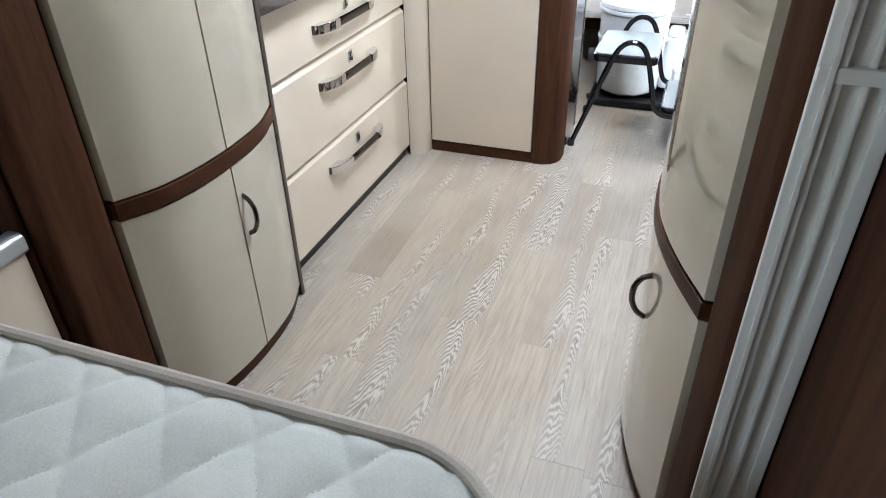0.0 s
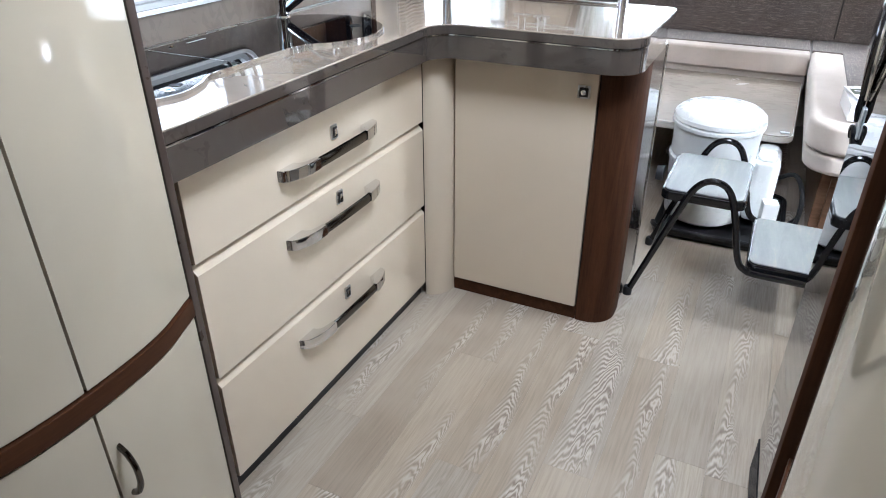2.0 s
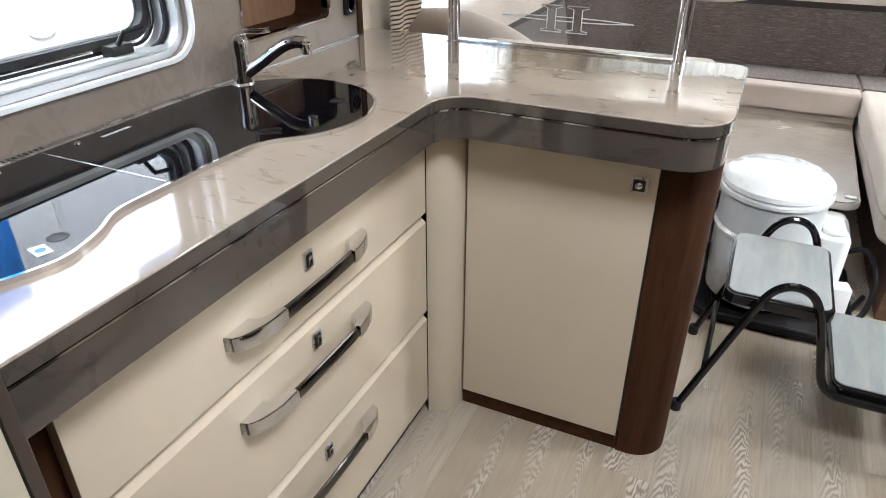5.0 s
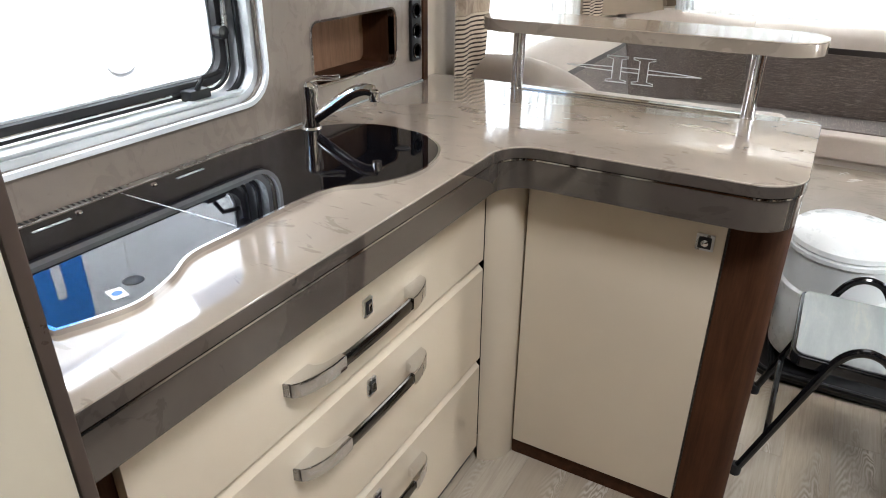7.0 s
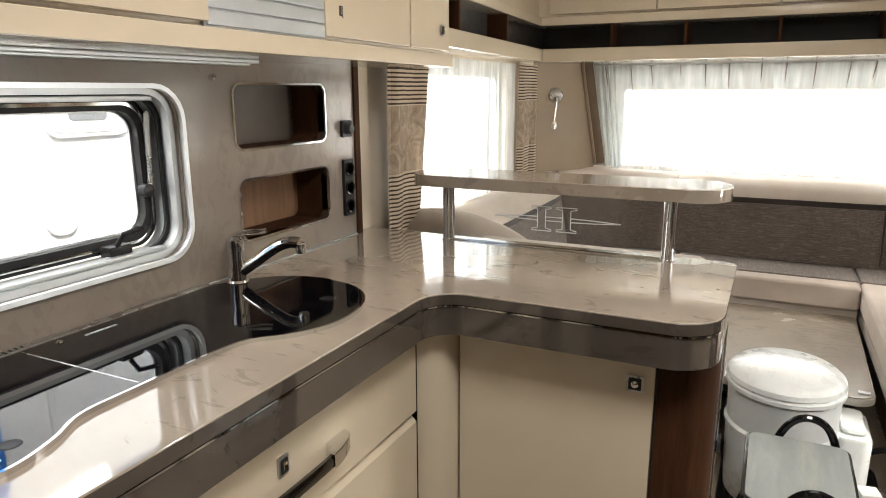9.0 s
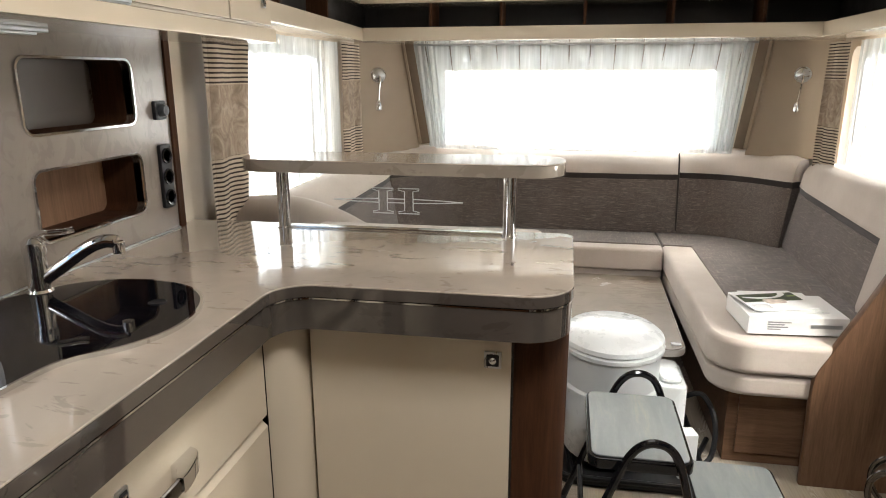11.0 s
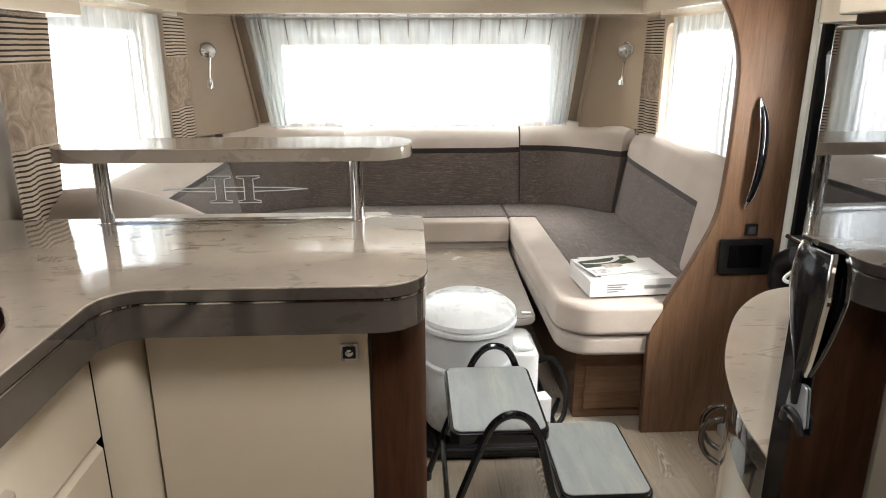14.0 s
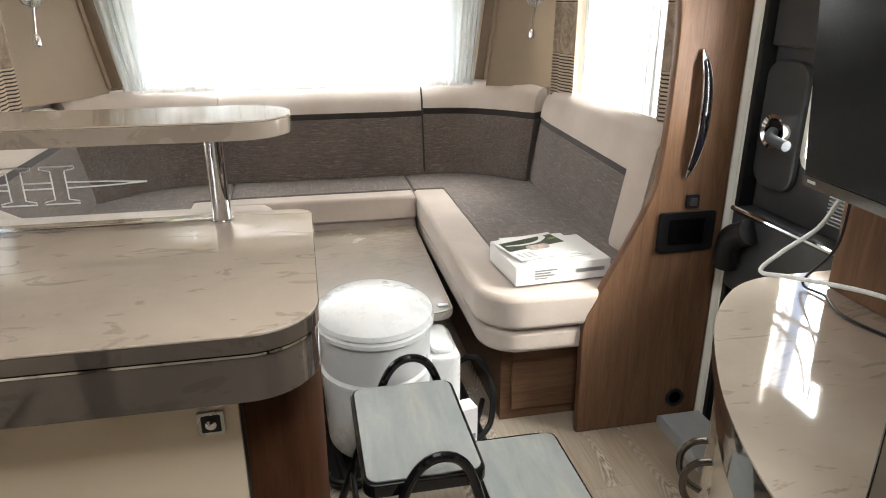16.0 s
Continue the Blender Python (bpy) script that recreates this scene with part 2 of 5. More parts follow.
TANDARK = plain("brown_window_surround", (0.16, 0.115, 0.075), 0.45, 0, 0, 0.06, 5, 0.1)
OFFWHITE = plain("white_coachwork", (0.78, 0.79, 0.8), 0.3, 0, 0.3, 0.02)
BLUE = plain("blue_lettering", (0.03, 0.18, 0.55), 0.4)
GRASS = plain("yard_gravel", (0.3, 0.3, 0.29), 0.9, 0, 0, 0.3, 3)
PALEGREY = plain("pale_grey_moulding", (0.66, 0.67, 0.68), 0.4)
GREYTINT = plain("grey_tinted_window", (0.2, 0.21, 0.22), 0.15)
PANE = glow_glass("clear_pane", (0.97, 0.985, 0.98))

SHEER, _N, _L, _b = mat("sheer_white_voile", 0.9)
_b.inputs["Base Color"].default_value = (0.80, 0.85, 0.86, 1)
_tr, _tl, _mx, _mx2 = _N.new("ShaderNodeBsdfTransparent"), _N.new("ShaderNodeBsdfTranslucent"), _N.new("ShaderNodeMixShader"), _N.new("ShaderNodeMixShader")
_tl.inputs[0].default_value = (0.88, 0.89, 0.88, 1)
_mx.inputs[0].default_value = 0.03
_L.new(_b.outputs[0], _mx.inputs[1]); _L.new(_tl.outputs[0], _mx.inputs[2])
_mesh = noise_tex(_N, _L, coords(_N, _L, (15, 15, 0.6)), 1.6, 3)
_L.new(ramp(_N, _L, _mesh, ((0.34, (0.42, 0.42, 0.42)), (0.66, (0.88, 0.88, 0.88)))), _mx2.inputs[0])
_L.new(_tr.outputs[0], _mx2.inputs[1]); _L.new(_mx.outputs[0], _mx2.inputs[2])
_L.new(_mx2.outputs[0], _N["Material Output"].inputs[0])

# Limed oak plank: cathedral figure down the middle of each board, straight grain at its sides.
FLOOR, N, L, b = mat("limed_oak_plank", 0.4)
tc = N.new("ShaderNodeTexCoord")
info = N.new("ShaderNodeObjectInfo")
sep = N.new("ShaderNodeSeparateXYZ")
L.new(tc.outputs["Object"], sep.inputs[0])
rnd = info.outputs["Random"]
wv = N.new("ShaderNodeCombineXYZ")
L.new(mathn(N, L, "MULTIPLY", sep.outputs[0], 9.0), wv.inputs[0])
L.new(mathn(N, L, "MULTIPLY", sep.outputs[1], 2.0), wv.inputs[1])
L.new(mathn(N, L, "MULTIPLY", rnd, 53.0), wv.inputs[2])
warp = noise_tex(N, L, wv.outputs[0], 1.3, 4, 0.55)
cx = mathn(N, L, "ADD", sep.outputs[0], mathn(N, L, "MULTIPLY_ADD", rnd, 0.07, -0.035))
cx = mathn(N, L, "ADD", cx, mathn(N, L, "MULTIPLY_ADD", warp, 0.15, -0.075))
par = mathn(N, L, "MULTIPLY", mathn(N, L, "ABSOLUTE", cx), 31.0)
ph = mathn(N, L, "ADD", mathn(N, L, "MULTIPLY", sep.outputs[1], 26.0), mathn(N, L, "MULTIPLY", mathn(N, L, "MULTIPLY", par, par), 2.2))
ph = mathn(N, L, "ADD", ph, mathn(N, L, "MULTIPLY", warp, 15.0))
fine = N.new("ShaderNodeCombineXYZ")
L.new(mathn(N, L, "MULTIPLY", sep.outputs[0], 160.0), fine.inputs[0])
L.new(mathn(N, L, "MULTIPLY", sep.outputs[1], 7.0), fine.inputs[1])
L.new(mathn(N, L, "MULTIPLY", rnd, 31.0), fine.inputs[2])
streak = noise_tex(N, L, fine.outputs[0], 1.0, 6, 0.65)
ring = mathn(N, L, "MULTIPLY_ADD", mathn(N, L, "SINE", mathn(N, L, "MULTIPLY", ph, 7.0)), 0.5, 0.5)
edge = ramp(N, L, par, ((0.35, (1, 1, 1)), (0.9, (0.0, 0.0, 0.0))))
some = ramp(N, L, noise_tex(N, L, wv.outputs[0], 0.45, 2), ((0.44, (0.0, 0.0, 0.0)), (0.54, (1, 1, 1))))
figure = mathn(N, L, "MULTIPLY", mathn(N, L, "MULTIPLY", ring, edge), some)
tone = ramp(N, L, rnd, ((0.0, (0.245, 0.19, 0.14)), (0.3, (0.39, 0.315, 0.232)), (0.6, (0.315, 0.272, 0.222)), (1.0, (0.45, 0.383, 0.3))))
col = mix(N, L, ramp(N, L, streak, ((0.36, (0.62, 0.62, 0.62)), (0.6, (0, 0, 0)))), tone, (0.165, 0.125, 0.088))
patchy = noise_tex(N, L, wv.outputs[0], 0.7, 3)
col = mix(N, L, mathn(N, L, "MULTIPLY", patchy, 0.45), col, (0.45, 0.378, 0.285))
area = mathn(N, L, "MULTIPLY", edge, some)
col = mix(N, L, mathn(N, L, "MULTIPLY", area, 0.7), col, (0.15, 0.113, 0.083))
col = mix(N, L, mathn(N, L, "MULTIPLY", figure, 0.8), col, (0.6, 0.54, 0.465))
blotch = N.new("ShaderNodeTexNoise")
blotch.inputs["Scale"].default_value, blotch.inputs["Detail"].default_value = 2.3, 3
geo = N.new("ShaderNodeNewGeometry")
L.new(geo.outputs["Position"], blotch.inputs["Vector"])
col = mix(N, L, ramp(N, L, blotch.outputs["Fac"], ((0.42, (0, 0, 0)), (0.62, (0.4, 0.4, 0.4)))), col, (0.42, 0.36, 0.285))
L.new(col, b.inputs["Base Color"])
L.new(mathn(N, L, "MULTIPLY_ADD", streak, 0.25, 0.26), b.inputs["Roughness"])
bump(N, L, b, mathn(N, L, "MULTIPLY_ADD", figure, 0.6, streak), 0.3, 0.0007)


# ---- mesh helpers ----
def fin(bm):
    bmesh.ops.recalc_face_normals(bm, faces=bm.faces)
    return bm


def bevelled(bm, r, seg=2, angle=30):
    if r > 0:
        es = [e for e in bm.edges if len(e.link_faces) == 2 and e.calc_face_angle(0) > radians(angle)]
        bmesh.ops.bevel(bm, geom=es, offset=r, segments=seg, profile=0.5, affect="EDGES", clamp_overlap=True)
    return bm


def box(x0, x1, y0, y1, z0, z1, r=0.002, seg=2):
    bm = bmesh.new()
    bmesh.ops.create_cube(bm, size=1)
    bmesh.ops.scale(bm, vec=(x1 - x0, y1 - y0, z1 - z0), verts=bm.verts)
    bmesh.ops.translate(bm, vec=((x0 + x1) / 2, (y0 + y1) / 2, (z0 + z1) / 2), verts=bm.verts)
    return bevelled(bm, r, seg)


def lay(axis, a, b, d):
    return {"z": (a, b, d), "y": (a, d, b), "x": (d, a, b)}[axis]


def plate(loops, d0, d1, axis="z", r=0.0, seg=2):
    """A slab: the first loop is its outline, the others are holes through it."""
    from mathutils.geometry import tessellate_polygon
    bm = bmesh.new()
    flat = [p for lp in loops for p in lp]
    lo = [bm.verts.new(lay(axis, *p, d0)) for p in flat]
    hi = [bm.verts.new(lay(axis, *p, d1)) for p in flat]
    if len(loops) == 1:
        bm.faces.new(lo), bm.faces.new(hi)
    else:
        same = len(loops) == 2 and len(loops[0]) == len(loops[1])
        m = len(loops[0])
        for i in range(m if same else 0):
            j = (i + 1) % m
            for side in (lo, hi):
                bm.faces.new((side[i], side[j], side[m + j], side[m + i]))
        for tri in () if same else tessellate_polygon([[Vector((*p, 0)) for p in lp] for lp in loops]):
            for side in (lo, hi):
                try:
                    bm.faces.new([side[i] for i in tri])
                except ValueError:
                    pass
    k = 0
    for lp in loops:
        n = len(lp)
        for i in range(n):
            j = (i + 1) % n
            bm.faces.new((lo[k + i], lo[k + j], hi[k + j], hi[k + i]))
        k += n
    fin(bm)
    if r and len(loops) == 1:
        caps = {f for f in bm.faces if len(f.verts) == len(flat)}
        es = {e for f in caps for e in f.edges}
        bmesh.ops.bevel(bm, geom=list(es), offset=r, segments=seg, profile=0.5, affect="EDGES", clamp_overlap=True)
    return bm


def rounded(pts, radii, n=6):
    """A polygon with its corners rounded."""
    out, m = [], len(pts)
    for i, p in enumerate(pts):
        r = radii[i] if isinstance(radii, (list, tuple)) else radii
        p, a, c = Vector(p), Vector(pts[i - 1]), Vector(pts[(i + 1) % m])
        if r <= 0:
            out.append(tuple(p))
            continue
        u, v = (a - p).normalized(), (c - p).normalized()
        half = math.acos(max(-1, min(1, u.dot(v)))) / 2
        t = r / math.tan(half)
        cen = p + (u + v).normalized() * (r / math.sin(half))
        s, e = p + u * t - cen, p + v * t - cen
        sweep = s.angle_signed(e)
        for k in range(n + 1):
            w = s.copy()
            w.rotate(Matrix.Rotation(-sweep * k / n, 2))
            out.append(tuple(cen + w))
    return out


def rrect(a0, a1, b0, b1, r, n=6):
    return rounded([(a0, b0), (a1, b0), (a1, b1), (a0, b1)], r, n)


def smooth_path(pts, n=6):
    """Catmull-Rom through the points."""
    P = [Vector(p) for p in pts]
    P = [2 * P[0] - P[1], *P, 2 * P[-1] - P[-2]]
    out = []
    for i in range(1, len(P) - 2):
        for k in range(n):
            t = k / n
            out.append(0.5 * ((2 * P[i]) + (P[i + 1] - P[i - 1]) * t + (2 * P[i - 1] - 5 * P[i] + 4 * P[i + 1] - P[i + 2]) * t * t + (3 * P[i] - P[i - 1] - 3 * P[i + 1] + P[i + 2]) * t ** 3))
    return out + [P[-2]]


def tube(pts, r, seg=10, r2=None, up=None):
    """A rod along a path; r2: its second radius, for a flat section."""
    P = [Vector(p) for p in pts]
    bm = bmesh.new()
    rings, side = [], None
    for i, p in enumerate(P):
        t = (P[min(i + 1, len(P) - 1)] - P[max(i - 1, 0)]).normalized()
        if side is None:
            ref = Vector(up) if up else (Vector((0, 0, 1)) if abs(t.z) < 0.9 else Vector((1, 0, 0)))
            side = ref
        side = (side - t * side.dot(t)).normalized()
        other = t.cross(side)
        rr = r[i] if isinstance(r, (list, tuple)) else r
        q = rr if r2 is None else (r2[i] if isinstance(r2, (list, tuple)) else r2)
        rings.append([bm.verts.new(p + side * rr * math.cos(2 * math.pi * k / seg) + other * q * math.sin(2 * math.pi * k / seg)) for k in range(seg)])
    for a, c in zip(rings, rings[1:]):
        for k in range(seg):
            bm.faces.new((a[k], a[(k + 1) % seg], c[(k + 1) % seg], c[k]))
    bm.faces.new(rings[0]), bm.faces.new(rings[-1])
    return fin(bm)


def lathe(profile, at, seg=32, sx=1.0, sy=1.0, axis="z"):
    bm = bmesh.new()
    rings = []
    for r, h in profile:
        rings.append([bm.verts.new(Vector(at) + Vector({"z": (r * sx * math.cos(a), r * sy * math.sin(a), h), "y": (r * sx * math.cos(a), h, r * sy * math.sin(a)),
                     "x": (h, r * sx * math.cos(a), r * sy * math.sin(a))}[axis])) for a in (2 * math.pi * k / seg for k in range(seg))])
    for a, c in zip(rings, rings[1:]):
        for k in range(seg):
            bm.faces.new((a[k], a[(k + 1) % seg], c[(k + 1) % seg], c[k]))
    bm.faces.new(rings[0]), bm.faces.new(rings[-1])
    return fin(bm)


def inset(poly, d):
    """The outline drawn in by d on all sides."""
    n = len(poly)
    area = sum(poly[i - 1][0] * poly[i][1] - poly[i][0] * poly[i - 1][1] for i in range(n))
    sg = 1 if area > 0 else -1
    out = []
    for i in range(n):
        a, p, c = Vector(poly[i - 1]), Vector(poly[i]), Vector(poly[(i + 1) % n])
        u, v = (p - a).normalized(), (c - p).normalized()
        m = Vector((-u.y - v.y, u.x + v.x))
        m = m.normalized() * (d * sg / max(0.5, math.sqrt((1 + u.dot(v)) / 2)))
        out.append((p.x + m.x, p.y + m.y))
    return out


def joined(*bms):
    out = bmesh.new()
    for one in bms:
        me = bpy.data.meshes.new("tmp")
        one.to_mesh(me)
        out.from_mesh(me)
        bpy.data.meshes.remove(me)
        one.free()
    return out


def turned(bm, angle, about, axis="Z"):
    bmesh.ops.rotate(bm, cent=about, matrix=Matrix.Rotation(radians(angle), 3, axis), verts=bm.verts)
    return bm


def mesh_of(name, bm, material):
    me = bpy.data.meshes.new(name)
    bm.to_mesh(me)
    bm.free()
    me.materials.append(material)
    me.polygons.foreach_set("use_smooth", [True] * len(me.polygons))
    me.set_sharp_from_angle(angle=radians(32))
    return me


def even(ob):
    """Keeps large flat faces flat where they meet small rounded edges."""
    m = ob.modifiers.new("weighted_normals", "WEIGHTED_NORMAL")
    m.keep_sharp = True
    return ob


def thing(name, label, category, at=(0, 0, 0), group="", kind=""):
    ob = new(name)
    ob.location = at
    ob.empty_display_size = 0.05
    return tagged(ob, label, category, group, kind)


def part(name, bm, material, parent, label=""):
    ob = new(name, mesh_of(name, bm, material))
    ob.parent = parent
    base = parent.location if parent.parent is None else Vector((0, 0, 0))
    ob.matrix_parent_inverse = Matrix.Translation(-base)
    even(ob)
    return tagged(ob, label)


def solid(name, bm, material, label, category, kind="", group=""):
    return tagged(even(new(name, mesh_of(name, bm, material))), label, category, group, kind)


# ---- setting ----
XL, XR, YB, YF, HC = -1.63, 0.58, -1.0, 5.46, 1.95
floor_ob = thing("floor", "limed oak effect planks with pale cathedral grain", "floor", (0, 2, 0), kind="structure")
part("subfloor", box(XL - 0.1, XR + 0.1, YB - 0.1, YF + 0.2, -0.08, -0.004, 0), DARK, floor_ob)

KW = rrect(1.86, 2.77, 0.983, 1.313, 0.06)
N1, N2 = rrect(2.928, 3.263, 1.18, 1.322, 0.022), rrect(2.93, 3.265, 0.972, 1.11, 0.022)
LW = rrect(3.8, 4.7, 0.79, 1.4, 0.05)
# Unseen opening by the bed, added in both side walls to let fill in.
ADDED_OPENING = rrect(-0.45, 0.45, 0.95, 1.4, 0.05)
wall_left = thing("wall_left", "cream side wall with kitchen and lounge windows", "wall", (XL, 2, 0), kind="structure")
part("panel", plate([[(YB, 0), (YF, 0), (YF, HC), (YB, HC)], KW, [(2.9, 0.95), (3.3, 0.95), (3.3, 1.34), (2.9, 1.34)], LW, ADDED_OPENING], XL - 0.11, XL, "x"), CREAM_MATT, wall_left)
wall_right = thing("wall_right", "cream side wall with entrance doorway and window", "wall", (XR, 2, 0), kind="structure")
RW = rrect(4.35, 5.1, 0.79, 1.4, 0.05)
part("panel", plate([[(YB, 0), (3.3, 0), (3.3, 1.85), (3.86, 1.85), (3.86, 0), (YF, 0), (YF, HC), (YB, HC)], RW, ADDED_OPENING], XR, XR + 0.11, "x"), CREAM_MATT, wall_right)
wall_front = thing("wall_front", "cream front wall with a wide window", "wall", (-0.5, YF, 0), kind="structure")
FW = rrect(-1.31, 0.15, 0.78, 1.353, 0.05)
part("panel", plate([[(XL, 0), (XR, 0), (XR, HC), (XL, HC)], FW], YF, YF + 0.1, "y"), CREAM_MATT, wall_front)
solid("wall_back", box(XL, XR, YB - 0.1, YB, 0, HC, 0), CREAM_MATT, "plain cream rear wall behind the bed", "wall", "structure")
# Both ceiling openings are unseen, added for the overhead fill lamps.
solid("ceiling", plate([[(XL - 0.1, YB - 0.1), (XR + 0.1, YB - 0.1), (XR + 0.1, YF + 0.1), (XL - 0.1, YF + 0.1)], rrect(-0.58, -0.14, 2.12, 2.56, 0.04), rrect(-0.87, -0.23, 3.63, 4.27, 0.04)], HC, HC + 0.06),
      CREAM_MATT, "cream ceiling with two unseen openings added for fill lamps", "ceiling", "structure")


def skewed_panel(name, a, bpt, top_cut, lamp_side):
    """The tan panel across a front corner, its inner edge leaning outwards towards the top."""
    (ax, ay), (bx, by) = a, bpt
    bm = bmesh.new()
    k = top_cut
    low, high = (bx, by), (bx + (ax - bx) * k, by + (ay - by) * k)
    q = [(ax, ay, 0.9), (*low, 0.9), (*low, 0.902), (*high, 1.44), (ax, ay, 1.44)]
    n = Vector((ay - by, bx - ax, 0)).normalized() * (0.02 * lamp_side)
    f = [bm.verts.new(p) for p in q]
    g = [bm.verts.new(Vector(p) + n) for p in q]
    bm.faces.new(f), bm.faces.new(g)
    for i in range(5):
        j = (i + 1) % 5
        bm.faces.new((f[i], f[j], g[j], g[i]))
    ob = solid(name, fin(bm), TAN, "tan fabric-lined corner wall panel beside the front window", "wall panel", "structure")
    trim = tube([Vector((*low, 0.93)) - n * 0.2, Vector((*high, 1.44)) - n * 0.2], 0.011, 8)
    part("trim", trim, TAN, ob)
    side = Vector((1 if bx < -0.5 else -1, 0, 0)) * 0.03
    part("surround", tube([Vector((*low, 0.93)) + side, Vector((*high, 1.44)) + side], 0.026, 8, 0.006, up=(1, 0, 0)), TANDARK, ob, "brown window surround strip")
    return ob


skewed_panel("wall_corner_left", (XL, 5.03), (-1.388, 5.36), 0.27, 1)
skewed_panel("wall_corner_right", (XR, 5.2), (0.252, 5.36), 0.18, -1)

# Unseen covers, added to keep sun and sky out of the fill openings.
for (x0, x1, y0, y1) in ((-0.58, -0.14, 2.12, 2.56), (-0.87, -0.23, 3.63, 4.27)):
    h = thing("unseen_light_cover", "unseen white cover, added to block sun over a fill lamp", "roof hatch", ((x0 + x1) / 2, (y0 + y1) / 2, 2.0), kind="structure")
    part("dome", plate([rrect(x0 - 0.04, x1 + 0.04, y0 - 0.04, y1 + 0.04, 0.06)], 2.012, 2.05, "z", 0.015), WHITE, h)

# ---- outside ----
solid("ground", box(-60, 60, -60, 60, -0.62, -0.55, 0), GRASS, "pale gravel yard around the caravan", "ground", "structure")
van = thing("neighbour_caravan", "white parked caravan with rounded windows and blue lettering", "caravan", (-3.2, 2.5, -0.55))
part("body", box(-5.2, -3.2, -0.6, 5.2, -0.2, 2.3, 0.12, 4), OFFWHITE, van)
for nm, y0, y1, z0, z1 in (("window", 3.55, 3.95, 1.12, 1.36), ("hatch", 3.5, 3.64, 0.72, 0.9), ("window", 3.4, 4.05, 1.6, 2.0), ("window", 0.3, 1.2, 0.9, 1.4)):
    f = part(nm, plate([rrect(y0, y1, z0, z1, 0.06)], -3.2, -3.18, "x", 0.004), PALEGREY, van)
    part("pane", plate([rrect(y0 + 0.02, y1 - 0.02, z0 + 0.02, z1 - 0.02, 0.05)], -3.181, -3.176, "x"), OFFWHITE, f)
    if nm == "window" and z1 < 1.4:
        part("vent", plate([rrect(y0 + 0.1, y1 - 0.12, z0 + 0.07, z1 - 0.05, 0.02)], -3.177, -3.172, "x"), GREYTINT, f)
part("seam", box(-3.203, -3.197, 3.432, 3.44, -0.1, 2.2, 0), PALEGREY, van)
lt = part("lettering", plate([rrect(2.72, 3.2, 1.5, 2.1, 0.03)], -3.2, -3.193, "x"), BLUE, van, "blue painted panel")
part("stroke", plate([rrect(3.06, 3.1, 1.62, 1.95, 0.015)], -3.193, -3.19, "x"), OFFWHITE, lt)
part("stroke", plate([rrect(2.8, 2.96, 1.62, 1.86, 0.07), rrect(2.84, 2.92, 1.66, 1.82, 0.035)], -3.193, -3.19, "x"), OFFWHITE, lt)
for y in (0.0, 3.6):
    wh = part("wheel", lathe([(0.02, 0.03), (0.3, 0.03), (0.31, -0.1), (0.02, -0.1)], (-3.3, y, -0.24), 24, axis="x"), RUBBER, van)


# ---- fittings shared by several things ----
def bow_handle(parent, ends, out, r=0.007, label="dark chrome bow handle", finish=None):
    """A bowed grip between two points that stands out from its door."""
    a, c = Vector(ends[0]), Vector(ends[1])
    o = Vector(out)
    pts = smooth_path([a, a + (c - a) * 0.1 + o * 0.55, a + (c - a) * 0.3 + o * 0.92, a + (c - a) * 0.5 + o, a + (c - a) * 0.7 + o * 0.92, a + (c - a) * 0.9 + o * 0.55, c], 5)
    return part("handle", tube(pts, r, 10, r * 0.8), finish or DARKSTEEL, parent, label)


def drawer_handle(parent, y0, y1, z, x):
    """A broad flat grip: solid chrome ends that sweep out of the front, and a dark bar held between them."""
    out = 0.032
    bar = part("handle", tube(smooth_path([(x + out - 0.004, y0 + 0.085, z), (x + out, y0 + 0.13, z), (x + out, y1 - 0.11, z), (x + out - 0.004, y1 - 0.07, z)], 6), 0.0135, 12, 0.0065, up=(0, 0, 1)), DARKSTEEL, parent, "dark brushed grip bar with chrome ends")
    for a, way in ((y0, 1), (y1, -1)):
        reach = 0.105 if way > 0 else 0.085
        outer = line([(x, a), (x + out * 0.55, a + way * 0.008), (x + out * 0.92, a + way * 0.03), (x + out + 0.006, a + way * 0.065), (x + out + 0.007, a + way * reach)], 5)
        inner = line([(x + out - 0.006, a + way * reach), (x + out - 0.011, a + way * 0.075), (x + out * 0.4, a + way * 0.062), (x, a + way * 0.058)], 4)
        part("end_cap", plate([outer + inner], z - 0.013, z + 0.0145, "z", 0.003), CHROME, bar, "polished chrome end")
    return bar


def lock_plate(parent, at, axis, s=0.017):
    """A square push lock with a chrome latch."""
    x, y, z = at
    if axis == "x":
        p = part("lock", plate([rrect(y - s * 0.72, y + s * 0.72, z - s, z + s, 0.002)], x, x + 0.005, "x", 0.001), STEEL, parent, "small square push lock")
        part("recess", plate([rrect(y - s * 0.5, y + s * 0.5, z - s * 0.75, z + s * 0.75, 0.002)], x + 0.005, x + 0.0058, "x"), BLACK, p)
        part("button", box(x + 0.005, x + 0.0085, y - s * 0.25, y + s * 0.3, z - s * 0.45, z + s * 0.5, 0.001), CHROME, p)
    else:
        p = part("lock", plate([rrect(x - s, x + s, z - s, z + s, 0.002)], y - 0.005, y, "y", 0.001), STEEL, parent, "small square push lock")
        part("recess", plate([rrect(x - s * 0.72, x + s * 0.72, z - s * 0.72, z + s * 0.72, 0.002)], y - 0.0058, y - 0.005, "y"), BLACK, p)
        part("button", lathe([(0.002, -0.0095), (s * 0.42, -0.0085), (s * 0.45, -0.005)], (x, y, z), 14, axis="y"), CHROME, p)
    return p


